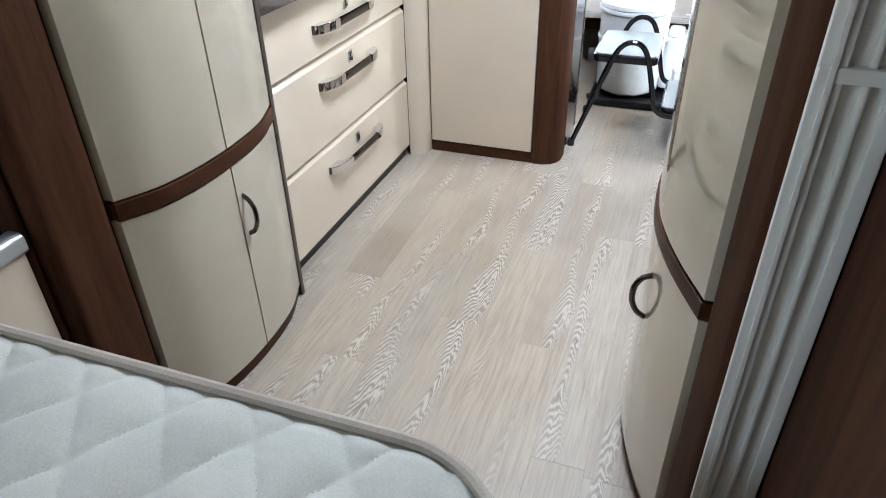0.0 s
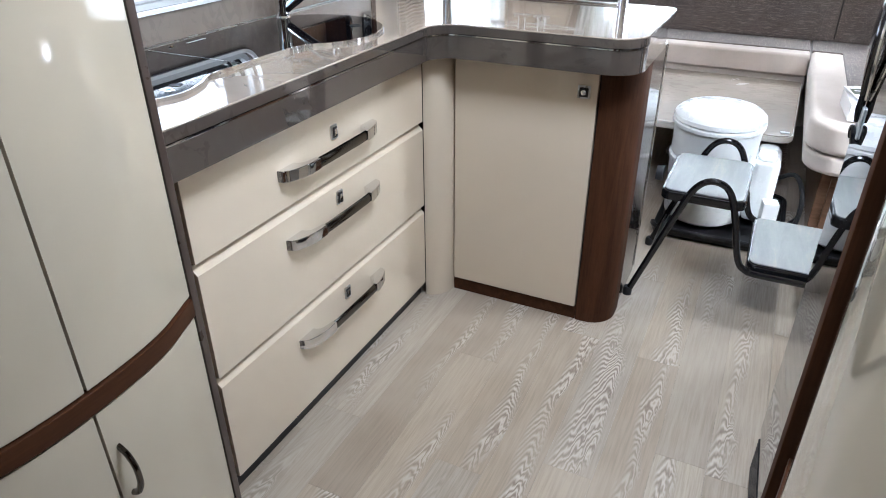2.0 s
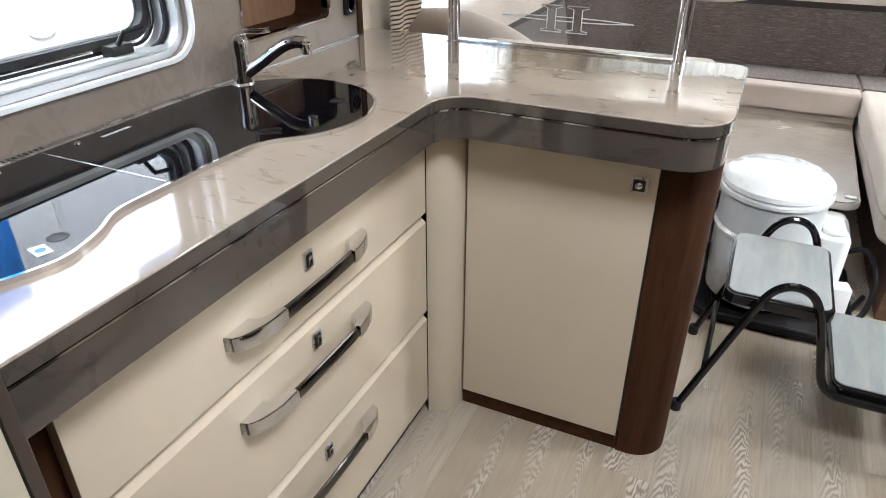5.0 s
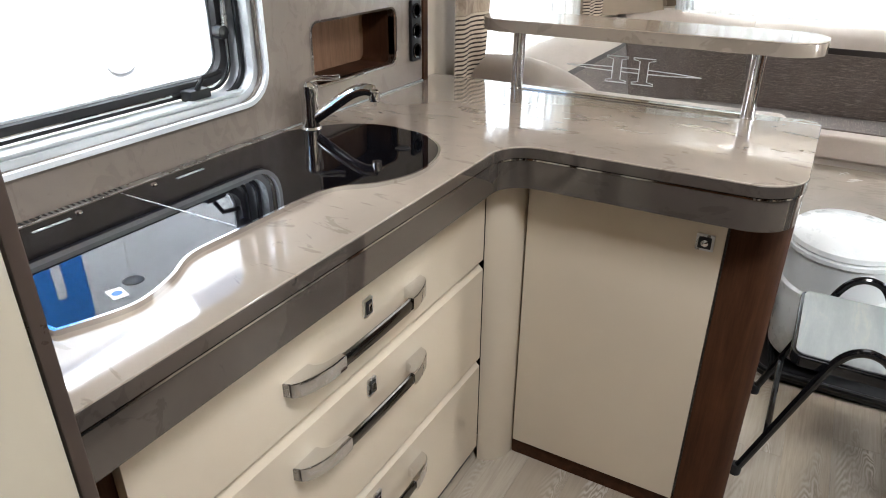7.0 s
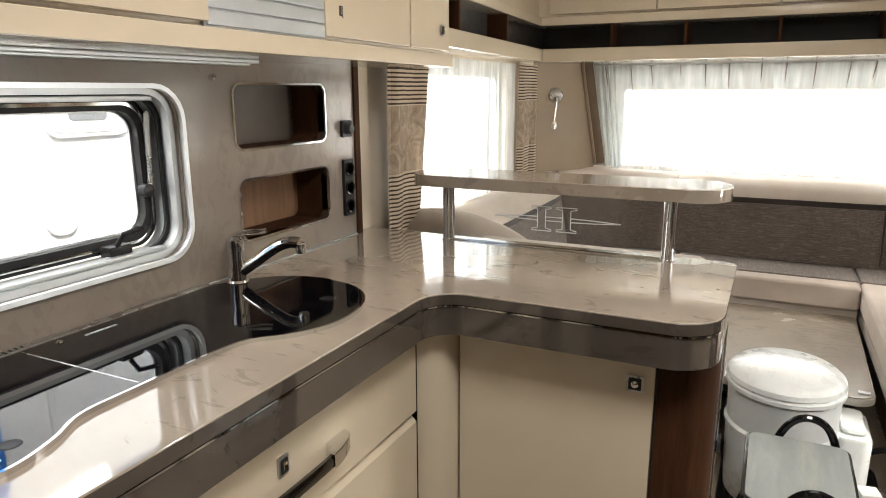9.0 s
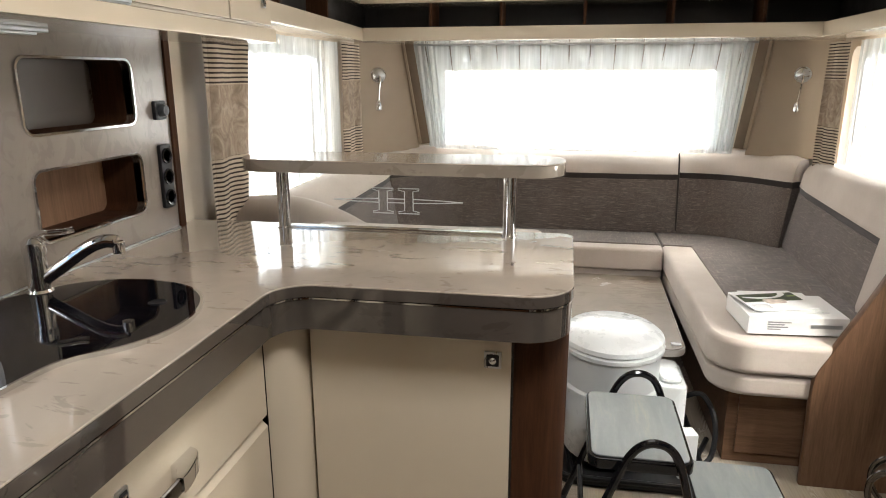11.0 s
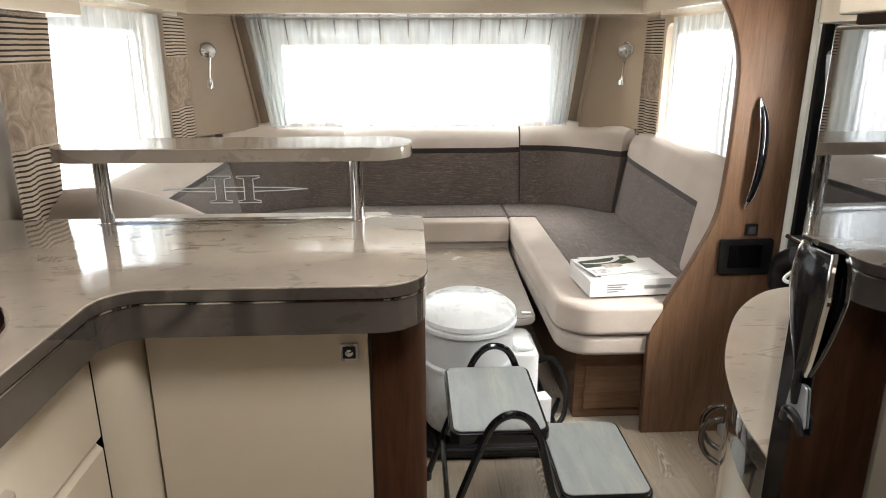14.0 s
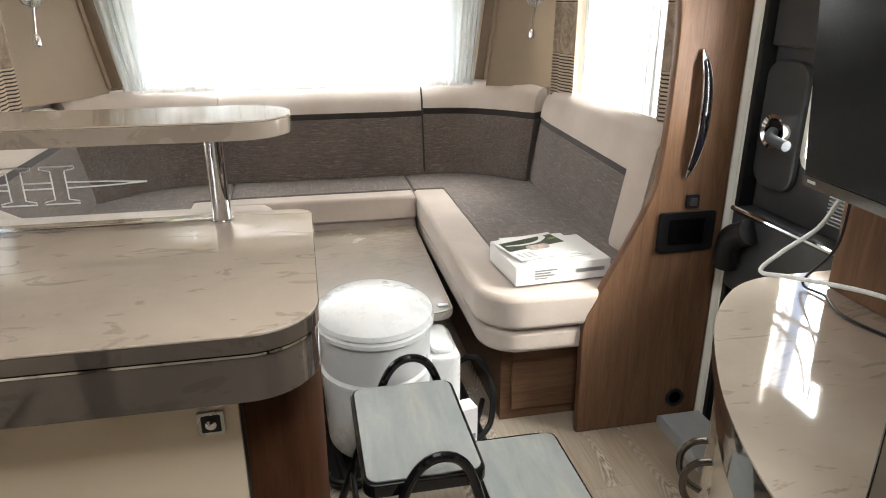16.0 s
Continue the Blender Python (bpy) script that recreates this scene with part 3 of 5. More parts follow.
def curve_strip(front, back_x, z0, z1, r=0.002):
    """A body whose front follows a bowed line in plan and whose back is straight."""
    return plate([list(front) + [(back_x, front[-1][1]), (back_x, front[0][1])]], z0, z1, "z", r)


def cut(front, y0, y1):
    """The stretch of a bowed front line between two y values."""
    ys = [p[1] for p in front]
    xs = [p[0] for p in front]
    n = 14
    return [(float(np.interp(y0 + (y1 - y0) * i / n, ys, xs)), y0 + (y1 - y0) * i / n) for i in range(n + 1)]


def shell(front, y0, y1, z0, z1, t, r=0.003):
    """A bowed door of thickness t that follows the front line."""
    o = cut(front, y0, y1)
    sgn = t
    return plate([o + [(x - sgn, y) for x, y in reversed(o)]], z0, z1, "z", r)


def line(pts, n=8):
    return [(v[0], v[1]) for v in smooth_path([(*p, 0) for p in pts], n)]


# ---- tall cabinets by the bedroom ----
LF = line([(-1.163, 1.463), (-1.116, 1.56), (-1.097, 1.7), (-1.107, 1.87), (-1.147, 1.992)])
tall = thing("tall_cabinet", "tall glossy cream cabinet with bowed doors and a walnut band", "cabinet", (-1.4, 1.75, 0), group="tall bowed cabinets")
part("carcass", curve_strip([(x - 0.03, y) for x, y in LF], XL, 0.0, HC), BROWN, tall)
part("plinth", shell([(x - 0.008, y) for x, y in LF], 1.463, 1.992, 0.0, 0.035, 0.02), BROWN_H, tall)
part("band", shell([(x + 0.004, y) for x, y in LF], 1.463, 1.9925, 0.558, 0.596, 0.034, 0.004), BROWN_H, tall)
for y0, y1 in ((1.466, 1.733), (1.738, 1.991)):
    d = part("door", shell(LF, y0, y1, 0.04, 0.555, 0.025), CREAM_TALL, tall)
    if y0 > 1.6:
        bow_handle(d, ((-1.1, 1.757, 0.474), (-1.1, 1.757, 0.37)), (0.03, 0, 0), 0.006)
    part("upper_door", shell(LF, y0, y1, 0.599, 1.9, 0.025), CREAM_TALL, tall)
part("side_edge", box(-1.25, -1.144, 1.993, 2.009, 0.0, HC - 0.004, 0.003), EDGESTRIP, tall, "thin dark edge strip")

post = thing("corner_post", "dark walnut rounded corner post", "post", (-1.2, 1.42, 0), kind="structure")
part("column", plate([rrect(-1.24, -1.168, 1.315, 1.461, 0.025)], 0, HC), BROWN, post)
part("bead", plate([rrect(-1.252, -1.205, 1.298, 1.3145, 0.007)], 0, HC), BROWN, post)
part("lining", box(XL, -1.252, 1.43, 1.461, 0, HC, 0.002), BROWN, post)

RF = line([(-0.098, 1.515), (-0.14, 1.612), (-0.17, 1.705), (-0.188, 1.8), (-0.19, 1.93), (-0.17, 2.06)])
rtall = thing("tall_cabinet", "tall glossy cream cabinet with bowed door and walnut band", "cabinet", (0.2, 1.8, 0), group="tall bowed cabinets")
part("carcass", curve_strip([(x + 0.03, y) for x, y in RF], XR, 0.0, HC), BROWN, rtall)
part("plinth", shell([(x + 0.008, y) for x, y in RF], 1.515, 2.06, 0.0, 0.035, -0.02), BROWN_H, rtall)
part("band", shell([(x - 0.004, y) for x, y in RF], 1.515, 2.063, 0.548, 0.582, -0.034, 0.004), BROWN_H, rtall)
d = part("door", shell(RF, 1.518, 2.06, 0.04, 0.545, -0.025), CREAM_TALL, rtall)
bow_handle(d, ((-0.176, 1.728, 0.472), (-0.176, 1.728, 0.372)), (-0.03, 0, 0), 0.006)
part("upper_door", shell(RF, 1.518, 2.06, 0.585, 1.9, -0.025), CREAM_TALL, rtall)
rpost = thing("corner_post", "dark walnut rounded corner post", "post", (-0.06, 1.46, 0), kind="structure")
part("column", plate([rounded([(-0.095, 1.512), (-0.062, 1.405), (0.02, 1.405), (0.02, 1.512)], [0.02, 0.03, 0, 0])], 0, HC), BROWN, rpost)

# white sliding-door frame and dark panel next to the bed
wf = thing("washroom_door", "white satin washroom door edge with ribs", "door", (0.0, 1.39, 0), kind="structure")
part("leaf", box(-0.06, 0.022, 1.385, 1.402, 0, HC, 0.002), WHITE_SATIN, wf)
for x0, x1, d in ((-0.063, -0.036, 0.012), (-0.018, -0.01, 0.01), (0.006, 0.023, 0.008)):
    part("stile", box(x0, x1, 1.385 - d, 1.3848, 0, HC, 0.003), WHITE_SATIN, wf)
part("rib", box(-0.052, -0.046, 1.368, 1.3728, 0, HC, 0.001), WHITE_SATIN, wf)
part("rail", box(-0.0625, 0.0225, 1.37, 1.3845, 0.978, 0.995, 0.003), WHITE_SATIN, wf)
solid("wardrobe_panel", box(0.026, 0.066, -0.2, 1.401, 0, HC, 0.004), BROWN, "dark walnut panel at the bed's foot end", "panel", "structure")

bed_unit = thing("bedside_cabinet", "low cream bedside cabinet with grey metal edge", "cabinet", (-1.4, 1.1, 0))
part("body", box(XL, -1.205, 0.7, 1.295, 0.0, 0.59, 0.003), CREAM, bed_unit)
part("edging", plate([rrect(-1.235, -1.195, 0.585, 0.625, 0.012)], 0.7, 1.298, "y", 0.002), ALU, bed_unit, "grey aluminium edge rail")
solid("bedside_niche", box(XL, -1.5, 0.7, 1.298, 0.63, HC, 0.003), BROWN, "dark walnut lining above the bedside cabinet", "panel", "structure")

# ---- bed ----
bed = thing("bed", "bare white quilted mattress with beige piping on a base", "bed", (-0.95, 0.2, 0))
BEDX0, BEDX1, BEDY0, BEDY1 = -1.19, -0.272, -0.95, 1.162
outline = rounded([(BEDX0, BEDY0), (BEDX1, BEDY0), (BEDX1, BEDY1), (BEDX0, BEDY1)], [0, 0.03, 0.17, 0.02], 10)
part("base", plate([[(x * 0.97 - 0.025, y * 0.98) for x, y in outline]], 0, 0.36), BROWN, bed)
part("side", plate([outline], 0.36, 0.525, "z", 0.012), QUILT, bed)
part("piping", tube([(x, y, 0.538) for x, y in outline] + [(*outline[0], 0.538)], 0.009, 8), PIPING, bed, "beige corded edge")
bm = bmesh.new()
nx, ny = 190, 170
QY0 = 0.3
grid = {}
for i in range(nx + 1):
    for j in range(ny + 1):
        x, y = BEDX0 + (BEDX1 - BEDX0) * i / nx, QY0 + (BEDY1 - QY0) * j / ny
        ex, ey = BEDX1 - x, BEDY1 - y
        if ex < 0.17 and ey < 0.17:
            dx, dy = 0.17 - ex, 0.17 - ey
            rr = math.hypot(dx, dy)
            if rr > 0.17:
                x, y = BEDX1 - 0.17 + dx * 0.17 / rr, BEDY1 - 0.17 + dy * 0.17 / rr
        wob = 0.012 * noise.noise(Vector((x * 4, y * 4, 0)))
        u, v = (x + y * 0.7 + wob) / 0.07, (x - y * 0.7 - wob) / 0.07
        q = math.sqrt(abs(math.sin(math.pi * u / 2)) * abs(math.sin(math.pi * v / 2)))
        q = 0.75 * q + 0.25 * min(abs(math.sin(math.pi * u / 2)), abs(math.sin(math.pi * v / 2)))
        rim = min(1, min(ex, ey) / 0.03) if min(ex, ey) > 0 else 0
        pucker = 0.004 * noise.noise(Vector((x * 26, y * 26, 3))) * (1 - q) + 0.006 * noise.noise(Vector((x * 8, y * 8, 5)))
        grid[i, j] = bm.verts.new((x, y, 0.531 + (0.017 * q + pucker) * max(0, rim)))
for i in range(nx):
    for j in range(ny):
        bm.faces.new((grid[i, j], grid[i + 1, j], grid[i + 1, j + 1], grid[i, j + 1]))
bmesh.ops.remove_doubles(bm, verts=bm.verts, dist=0.0004)
part("quilted_top", bm, QUILT, bed)

# ---- kitchen drawers ----
DX = -1.2
dr = thing("drawer_unit", "cream kitchen drawer unit with three handled drawers", "drawer unit", (-1.4, 2.53, 0))
part("carcass", box(XL, DX - 0.022, 2.012, 2.998, 0.05, 0.804, 0.002), BROWN, dr)
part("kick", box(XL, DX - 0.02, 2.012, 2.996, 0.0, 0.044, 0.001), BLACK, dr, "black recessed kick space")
for z0, z1, zl, zh in ((0.612, 0.805, 0.724, 0.69), (0.337, 0.602, 0.556, 0.523), (0.05, 0.327, 0.276, 0.245)):
    prof = [(DX - 0.02, z0), (DX, z0), (DX, z1 - 0.016), (DX - 0.016, z1), (DX - 0.02, z1)]
    d = part("drawer", plate([[(p[0], p[1]) for p in prof]], 2.064, 2.994, "y", 0.0015), CREAM, dr)
    drawer_handle(d, 2.325, 2.715, zh, DX)
    lock_plate(d, (DX, 2.54, zl), "x")
arc = [(-1.2, 2.998), (-1.178, 3.002), (-1.155, 3.018), (-1.14, 3.044), (-1.133, 3.079)]
part("corner_filler", plate([arc + [(-1.16, 3.079), (-1.2, 3.03)]], 0.0, 0.806, "z", 0.001), CREAM, dr, "curved cream corner filler")

# ---- peninsula ----
pen = thing("peninsula_cabinet", "cream kitchen peninsula cupboard with rounded walnut corner", "cabinet", (-0.86, 3.28, 0))
part("body", plate([rounded([(-1.63, 3.085), (-0.6, 3.085), (-0.6, 3.48), (-1.63, 3.48)], [0, 0.075, 0.02, 0])], 0.0, 0.806), DARKGLOSS, pen)
part("corner_post", plate([rounded([(-0.702, 3.072), (-0.594, 3.072), (-0.594, 3.2), (-0.61, 3.2), (-0.61, 3.12), (-0.702, 3.09)], [0.003, 0.08, 0, 0, 0.05, 0], 10)], 0.0, 0.806), BROWN, pen, "rounded walnut corner post")
part("kick", box(-1.131, -0.703, 3.074, 3.084, 0.0, 0.046, 0.002), BROWN_H, pen)
d = part("door", box(-1.128, -0.706, 3.066, 3.084, 0.05, 0.803, 0.0025), CREAM, pen)
lock_plate(d, (-0.743, 3.066, 0.738), "y", 0.0175)
part("end_trim", box(-0.6, -0.596, 3.462, 3.468, 0.02, 0.8, 0.002), CHROME, pen, "narrow chrome end strip")

# ---- worktop ----
wt = thing("worktop", "glossy beige stone-look kitchen worktop with dark edge", "worktop", (-1.3, 2.8, 0.86))
ring = rounded([(-1.628, 2.011), (-1.15, 2.011), (-1.15, 2.99), (-0.59, 2.99), (-0.59, 3.505), (-1.628, 3.505)], [0, 0, 0.075, 0.09, 0.035, 0], 10)
part("slab", plate([ring], 0.8755, 0.896, "z", 0.0), EDGE, wt, "dark taupe worktop edge")
part("top", plate([rounded([(-1.628, 2.011), (-1.151, 2.011), (-1.151, 2.991), (-0.591, 2.991), (-0.591, 3.504), (-1.628, 3.504)], [0, 0, 0.075, 0.089, 0.034, 0], 10)], 0.896, 0.9, "z", 0.0015), TOP, wt)
inner = rounded([(-1.6, 2.011), (-1.155, 2.011), (-1.155, 2.995), (-0.596, 2.995), (-0.596, 3.47), (-1.6, 3.47)], [0, 0, 0.075, 0.085, 0.03, 0], 10)
part("groove", plate([inset(inner, 0.006)], 0.8732, 0.8755), BLACK, wt, "dark shadow groove")
part("chrome_line", plate([inset(inner, -0.0042)], 0.870, 0.8732), CHROME, wt, "thin chrome line under the edge")
fasc = rounded([(-1.6, 2.011), (-1.159, 2.011), (-1.159, 2.999), (-0.6, 2.999), (-0.6, 3.4), (-1.6, 3.4)], [0, 0, 0.075, 0.085, 0.03, 0], 10)
part("fascia", plate([inset(fasc, -0.007)], 0.807, 0.870, "z", 0.002), EDGE, wt, "dark taupe gloss fascia")

# ---- hob and sink under black glass ----
hs = thing("sink_hob_unit", "black glass covered hob and sink with steel rim", "hob", (-1.42, 2.45, 0.9))
front = [(-1.285, 2.08), (-1.262, 2.14), (-1.258, 2.18), (-1.275, 2.235), (-1.303, 2.29), (-1.305, 2.37), (-1.303, 2.5), (-1.29, 2.585), (-1.24, 2.64), (-1.21, 2.71), (-1.212, 2.79), (-1.245, 2.87), (-1.31, 2.925), (-1.4, 2.945), (-1.48, 2.93), (-1.54, 2.885), (-1.585, 2.8)]
out = [(-1.585, 2.07)] + line(front, 5)
part("rim", plate([out, inset(out, 0.005)], 0.9, 0.9075), CHROME, hs)
part("glass_cover", plate([inset(out, 0.0055)], 0.903, 0.9075), BLACKGLASS, hs, "mirror-like black glass cover")
part("glass_seam", box(-1.575, -1.315, 2.384, 2.387, 0.9075, 0.9079, 0), STEEL, hs)
part("vent_strip", box(-1.604, -1.588, 2.08, 2.8, 0.9, 0.908, 0.002), STEEL, hs)
for k in range(26):
    part("slot", box(-1.601, -1.592, 2.36 + k * 0.0095 - 0.2, 2.364 + k * 0.0095 - 0.2, 0.908, 0.9084, 0), BLACK, hs)
for y in (2.3, 2.44):
    part("stud", lathe([(0.001, 0.0105), (0.005, 0.01), (0.006, 0.0075)], (-1.562, y, 0.9), 12), CHROME, hs)
for y in (2.22, 2.48):
    part("badge", box(-1.556, -1.549, y, y + 0.06, 0.9075, 0.9079, 0), ALU, hs, "small pale printed badge")
part("drain", lathe([(0.004, 0.0083), (0.012, 0.0083), (0.014, 0.0092), (0.016, 0.0076)], (-1.305, 2.825, 0.9), 18), BLACK, hs)
part("finger_hole", lathe([(0.003, 0.0077), (0.0095, 0.0078), (0.0115, 0.0085), (0.0135, 0.0076)], (-1.307, 2.2, 0.9), 18), RUBBER, hs)

sticker = part("sticker", plate([rounded([(-1.313, 2.163), (-1.286, 2.156), (-1.28, 2.174), (-1.307, 2.181)], 0.002, 2)], 0.9075, 0.908), PAPER, hs, "small white sticker with a blue mark")
part("mark", lathe([(0.001, 0.0083), (0.006, 0.0083), (0.0065, 0.008)], (-1.2965, 2.1685, 0.9), 12), BLUE, sticker)

tap = thing("tap", "chrome single-lever mixer tap", "tap", (-1.553, 2.845, 0.9))
part("body", lathe([(0.024, 0), (0.024, 0.006), (0.019, 0.012), (0.018, 0.075), (0.02, 0.08), (0.02, 0.1), (0.012, 0.108)], (-1.553, 2.845, 0.9), 24), CHROME, tap)
part("spout", tube(smooth_path([(-1.55, 2.846, 0.925), (-1.512, 2.86, 0.953), (-1.468, 2.877, 0.985), (-1.44, 2.886, 0.996), (-1.418, 2.892, 0.994)], 6), [0.013] * 24 + [0.012], 12), CHROME, tap)
part("nozzle", lathe([(0.011, 0), (0.0115, 0.004), (0.0115, 0.02), (0.009, 0.022)], (-1.417, 2.892, 0.974), 16), CHROME, tap)
part("lever", tube(smooth_path([(-1.556, 2.843, 1.006), (-1.54, 2.855, 1.014), (-1.515, 2.875, 1.014), (-1.5, 2.885, 1.016)], 5), 0.006, 10, 0.012), CHROME, tap)

# ---- splashback with niches ----
sb = thing("splashback", "polished taupe splashback with two open niches", "splashback", (XL, 2.7, 0.9), kind="structure")
part("panel", plate([[(2.01, 0.9), (3.4, 0.9), (3.4, 1.372), (2.01, 1.372)], rounded([(2.0121, 0.983), (2.77, 0.983), (2.77, 1.313), (2.0121, 1.313)], [0, 0.06, 0.06, 0]), N1, N2], XL, XL + 0.02, "x"), SPLASH, sb)
part("edge_strip", box(XL, XL + 0.026, 3.4, 3.425, 0.9, 1.372, 0.002), BROWN, sb)
part("seal", box(XL + 0.02, XL + 0.026, 2.012, 3.4, 0.9, 0.904, 0.002), ALU, sb)
for lp, (y0, y1, z0, z1), bk in ((N1, (2.928, 3.263, 1.18, 1.322), plain("grey_brown_niche_back", (0.085, 0.07, 0.06), 0.3)), (N2, (2.93, 3.265, 0.972, 1.11), WALNUT)):
    n = part("niche", plate([rrect(y0 - 0.004, y1 + 0.004, z0 - 0.004, z1 + 0.004, 0.026), rrect(y0, y1, z0, z1, 0.022)], XL - 0.085, XL + 0.018, "x"), BROWN, sb)
    part("back", box(XL - 0.09, XL - 0.083, y0 - 0.005, y1 + 0.005, z0 - 0.005, z1 + 0.005, 0), bk, n)
    part("trim", plate([rrect(y0 - 0.004, y1 + 0.004, z0 - 0.004, z1 + 0.004, 0.026), rrect(y0 + 0.001, y1 - 0.001, z0 + 0.001, z1 - 0.001, 0.021)], XL + 0.02, XL + 0.0245, "x"), CHROME, n, "thin bright metal trim")
hook = part("hook", lathe([(0.002, 0.012), (0.006, 0.01), (0.007, 0.0)], (XL + 0.02, 2.87, 1.335), 12, axis="x"), CHROME, sb)

sw = thing("wall_switch", "small square black wall switch", "switch", (XL + 0.02, 3.355, 1.205))
part("plate", plate([rrect(3.332, 3.378, 1.182, 1.228, 0.006)], XL + 0.02, XL + 0.03, "x", 0.002), BLACK, sw)
part("knob", lathe([(0.002, 0.018), (0.012, 0.017), (0.015, 0.01), (0.0155, 0.0)], (XL + 0.028, 3.355, 1.205), 20, axis="x"), CHARCOAL, sw)
so = thing("socket_strip", "black triple power socket strip", "socket", (XL + 0.02, 3.357, 1.04))
part("plate", plate([rrect(3.334, 3.38, 0.963, 1.122, 0.006)], XL + 0.02, XL + 0.03, "x", 0.002), BLACK, so)
for z in (0.99, 1.042, 1.094):
    part("outlet", lathe([(0.014, -0.004), (0.015, 0.003), (0.019, 0.004), (0.02, 0.0)], (XL + 0.03, 3.357, z), 20, axis="x"), GLOSSBLACK, so)

# ---- kitchen window ----
win = thing("window_1", "hinged kitchen window with rounded silver frame", "window", (XL, 2.3, 1.15), kind="structure")
part("window_frame", plate([rrect(1.852, 2.784, 0.974, 1.322, 0.07), rrect(1.861, 2.775, 0.983, 1.313, 0.062)], XL + 0.012, XL + 0.03, "x"), SILVER, win, "silver outer frame")
part("inner_frame", plate([rrect(1.86, 2.77, 0.983, 1.313, 0.06), rrect(1.878, 2.752, 1.0, 1.296, 0.05)], XL - 0.045, XL - 0.02, "x"), ALU, win)
part("rubber_seal", plate([rrect(1.88, 2.752, 1.004, 1.298, 0.055), rrect(1.91, 2.727, 1.03, 1.272, 0.045)], XL - 0.06, XL - 0.042, "x"), RUBBER, win)
part("sash_frame", plate([rrect(1.906, 2.731, 1.026, 1.276, 0.046), rrect(1.914, 2.723, 1.034, 1.268, 0.04)], XL - 0.066, XL - 0.0605, "x"), ALU, win)
part("reveal", plate([rrect(1.859, 2.777, 0.981, 1.315, 0.063), rrect(1.872, 2.758, 0.996, 1.302, 0.052)], XL - 0.0115, XL + 0.0115, "x"), ALU, win, "grey inner reveal")
part("gasket", plate([rrect(1.862, 2.768, 0.986, 1.311, 0.06), rrect(1.8795, 2.7505, 1.0035, 1.2945, 0.05)], XL - 0.0195, XL - 0.012, "x"), RUBBER, win, "black inner gasket")
part("bright_trim", plate([rrect(1.888, 2.742, 1.012, 1.288, 0.05), rrect(1.894, 2.736, 1.018, 1.282, 0.046)], XL - 0.0415, XL - 0.036, "x"), CHROME, win, "bright trim line")
part("blind_rail", box(XL - 0.02, XL + 0.006, 1.9, 2.73, 0.996, 1.004, 0.002), ALU, win)
part("blind_rail", box(XL - 0.018, XL + 0.004, 1.9, 2.73, 1.29, 1.3, 0.002), ALU, win)
part("pane", plate([rrect(1.9, 2.74, 1.02, 1.29, 0.05)], XL - 0.075, XL - 0.07, "x"), PANE, win).visible_shadow = False
for y in (2.64, 2.03):
    la = part("latch", box(XL - 0.04, XL - 0.008, y - 0.03, y + 0.02, 1.0, 1.022, 0.004), BLACK, win)
    part("lever", tube([(XL - 0.012, y - 0.012, 1.022), (XL + 0.002, y - 0.005, 1.045), (XL + 0.006, y + 0.035, 1.05)], 0.005, 8), BLACK, la)
part("stay", tube([(XL - 0.03, 2.742, 1.27), (XL - 0.03, 2.735, 1.11)], 0.006, 8), STEEL, win)
part("stay_knob", lathe([(0.003, 0.022), (0.013, 0.02), (0.013, 0.0)], (XL - 0.04, 2.722, 1.115), 14, axis="x"), BLACK, win)
part("blind_grip", box(XL + 0.0, XL + 0.022, 2.3, 2.36, 1.288, 1.305, 0.004), CHARCOAL, win)

# ---- overhead kitchen lockers ----
oh = thing("overhead_locker", "cream overhead kitchen lockers with a roller shutter", "cabinet", (-1.5, 2.6, 1.38))
part("base", plate([[(-1.628, 2.011), (-1.345, 2.011), (-1.405, 3.625), (-1.628, 3.625)]], 1.372, 1.408, "z", 0.003), CREAM, oh)
part("carcass", plate([[(-1.628, 2.012), (-1.375, 2.012), (-1.43, 3.61), (-1.628, 3.61)]], 1.408, HC - 0.005), CREAM, oh)
for y0, y1, kind in ((2.012, 2.64, "door"), (2.64, 2.97, "shutter"), (2.97, 3.36, "door"), (3.363, 3.61, "door")):
    xa, xb = -1.35 - (y0 - 2.05) * 0.038, -1.35 - (y1 - 2.05) * 0.038
    if kind == "door":
        d = part("door", plate([[(xa - 0.024, y0 + 0.002), (xa, y0 + 0.002), (xb, y1 - 0.002), (xb - 0.024, y1 - 0.002)]], 1.416, 1.9, "z", 0.003), CREAM, oh)
        if y0 > 2.9:
            lock_plate(d, ((xa + xb) / 2, y0 + 0.06 if y0 < 3.2 else y1 - 0.06, 1.47), "x", 0.014)
    else:
        s = part("shutter", box(xa - 0.02, xa - 0.016, y0, y1, 1.41, 1.9, 0), ALU, oh, "ribbed aluminium roller shutter")
        for k in range(18):
            part("slat", box(xa - 0.017, xa - 0.01, y0 + 0.004, y1 - 0.004, 1.412 + k * 0.027, 1.436 + k * 0.027, 0.003), ALU, s)
for zz, xx in ((1.36, -1.58), (1.364, -1.555)):
    part("light_rail", box(xx - 0.01, xx + 0.01, 2.06, 2.95, zz, 1.372, 0.002), ALU, oh, "slim aluminium light rail")

# ---- raised bar shelf ----
bar = thing("bar_shelf", "raised stone-look bar shelf on two chrome posts", "shelf", (-1.04, 3.5, 0.9))
bo = rounded([(-1.45, 3.4), (-0.615, 3.4), (-0.615, 3.6), (-1.45, 3.6)], [0.08, 0.09, 0.09, 0.08], 8)
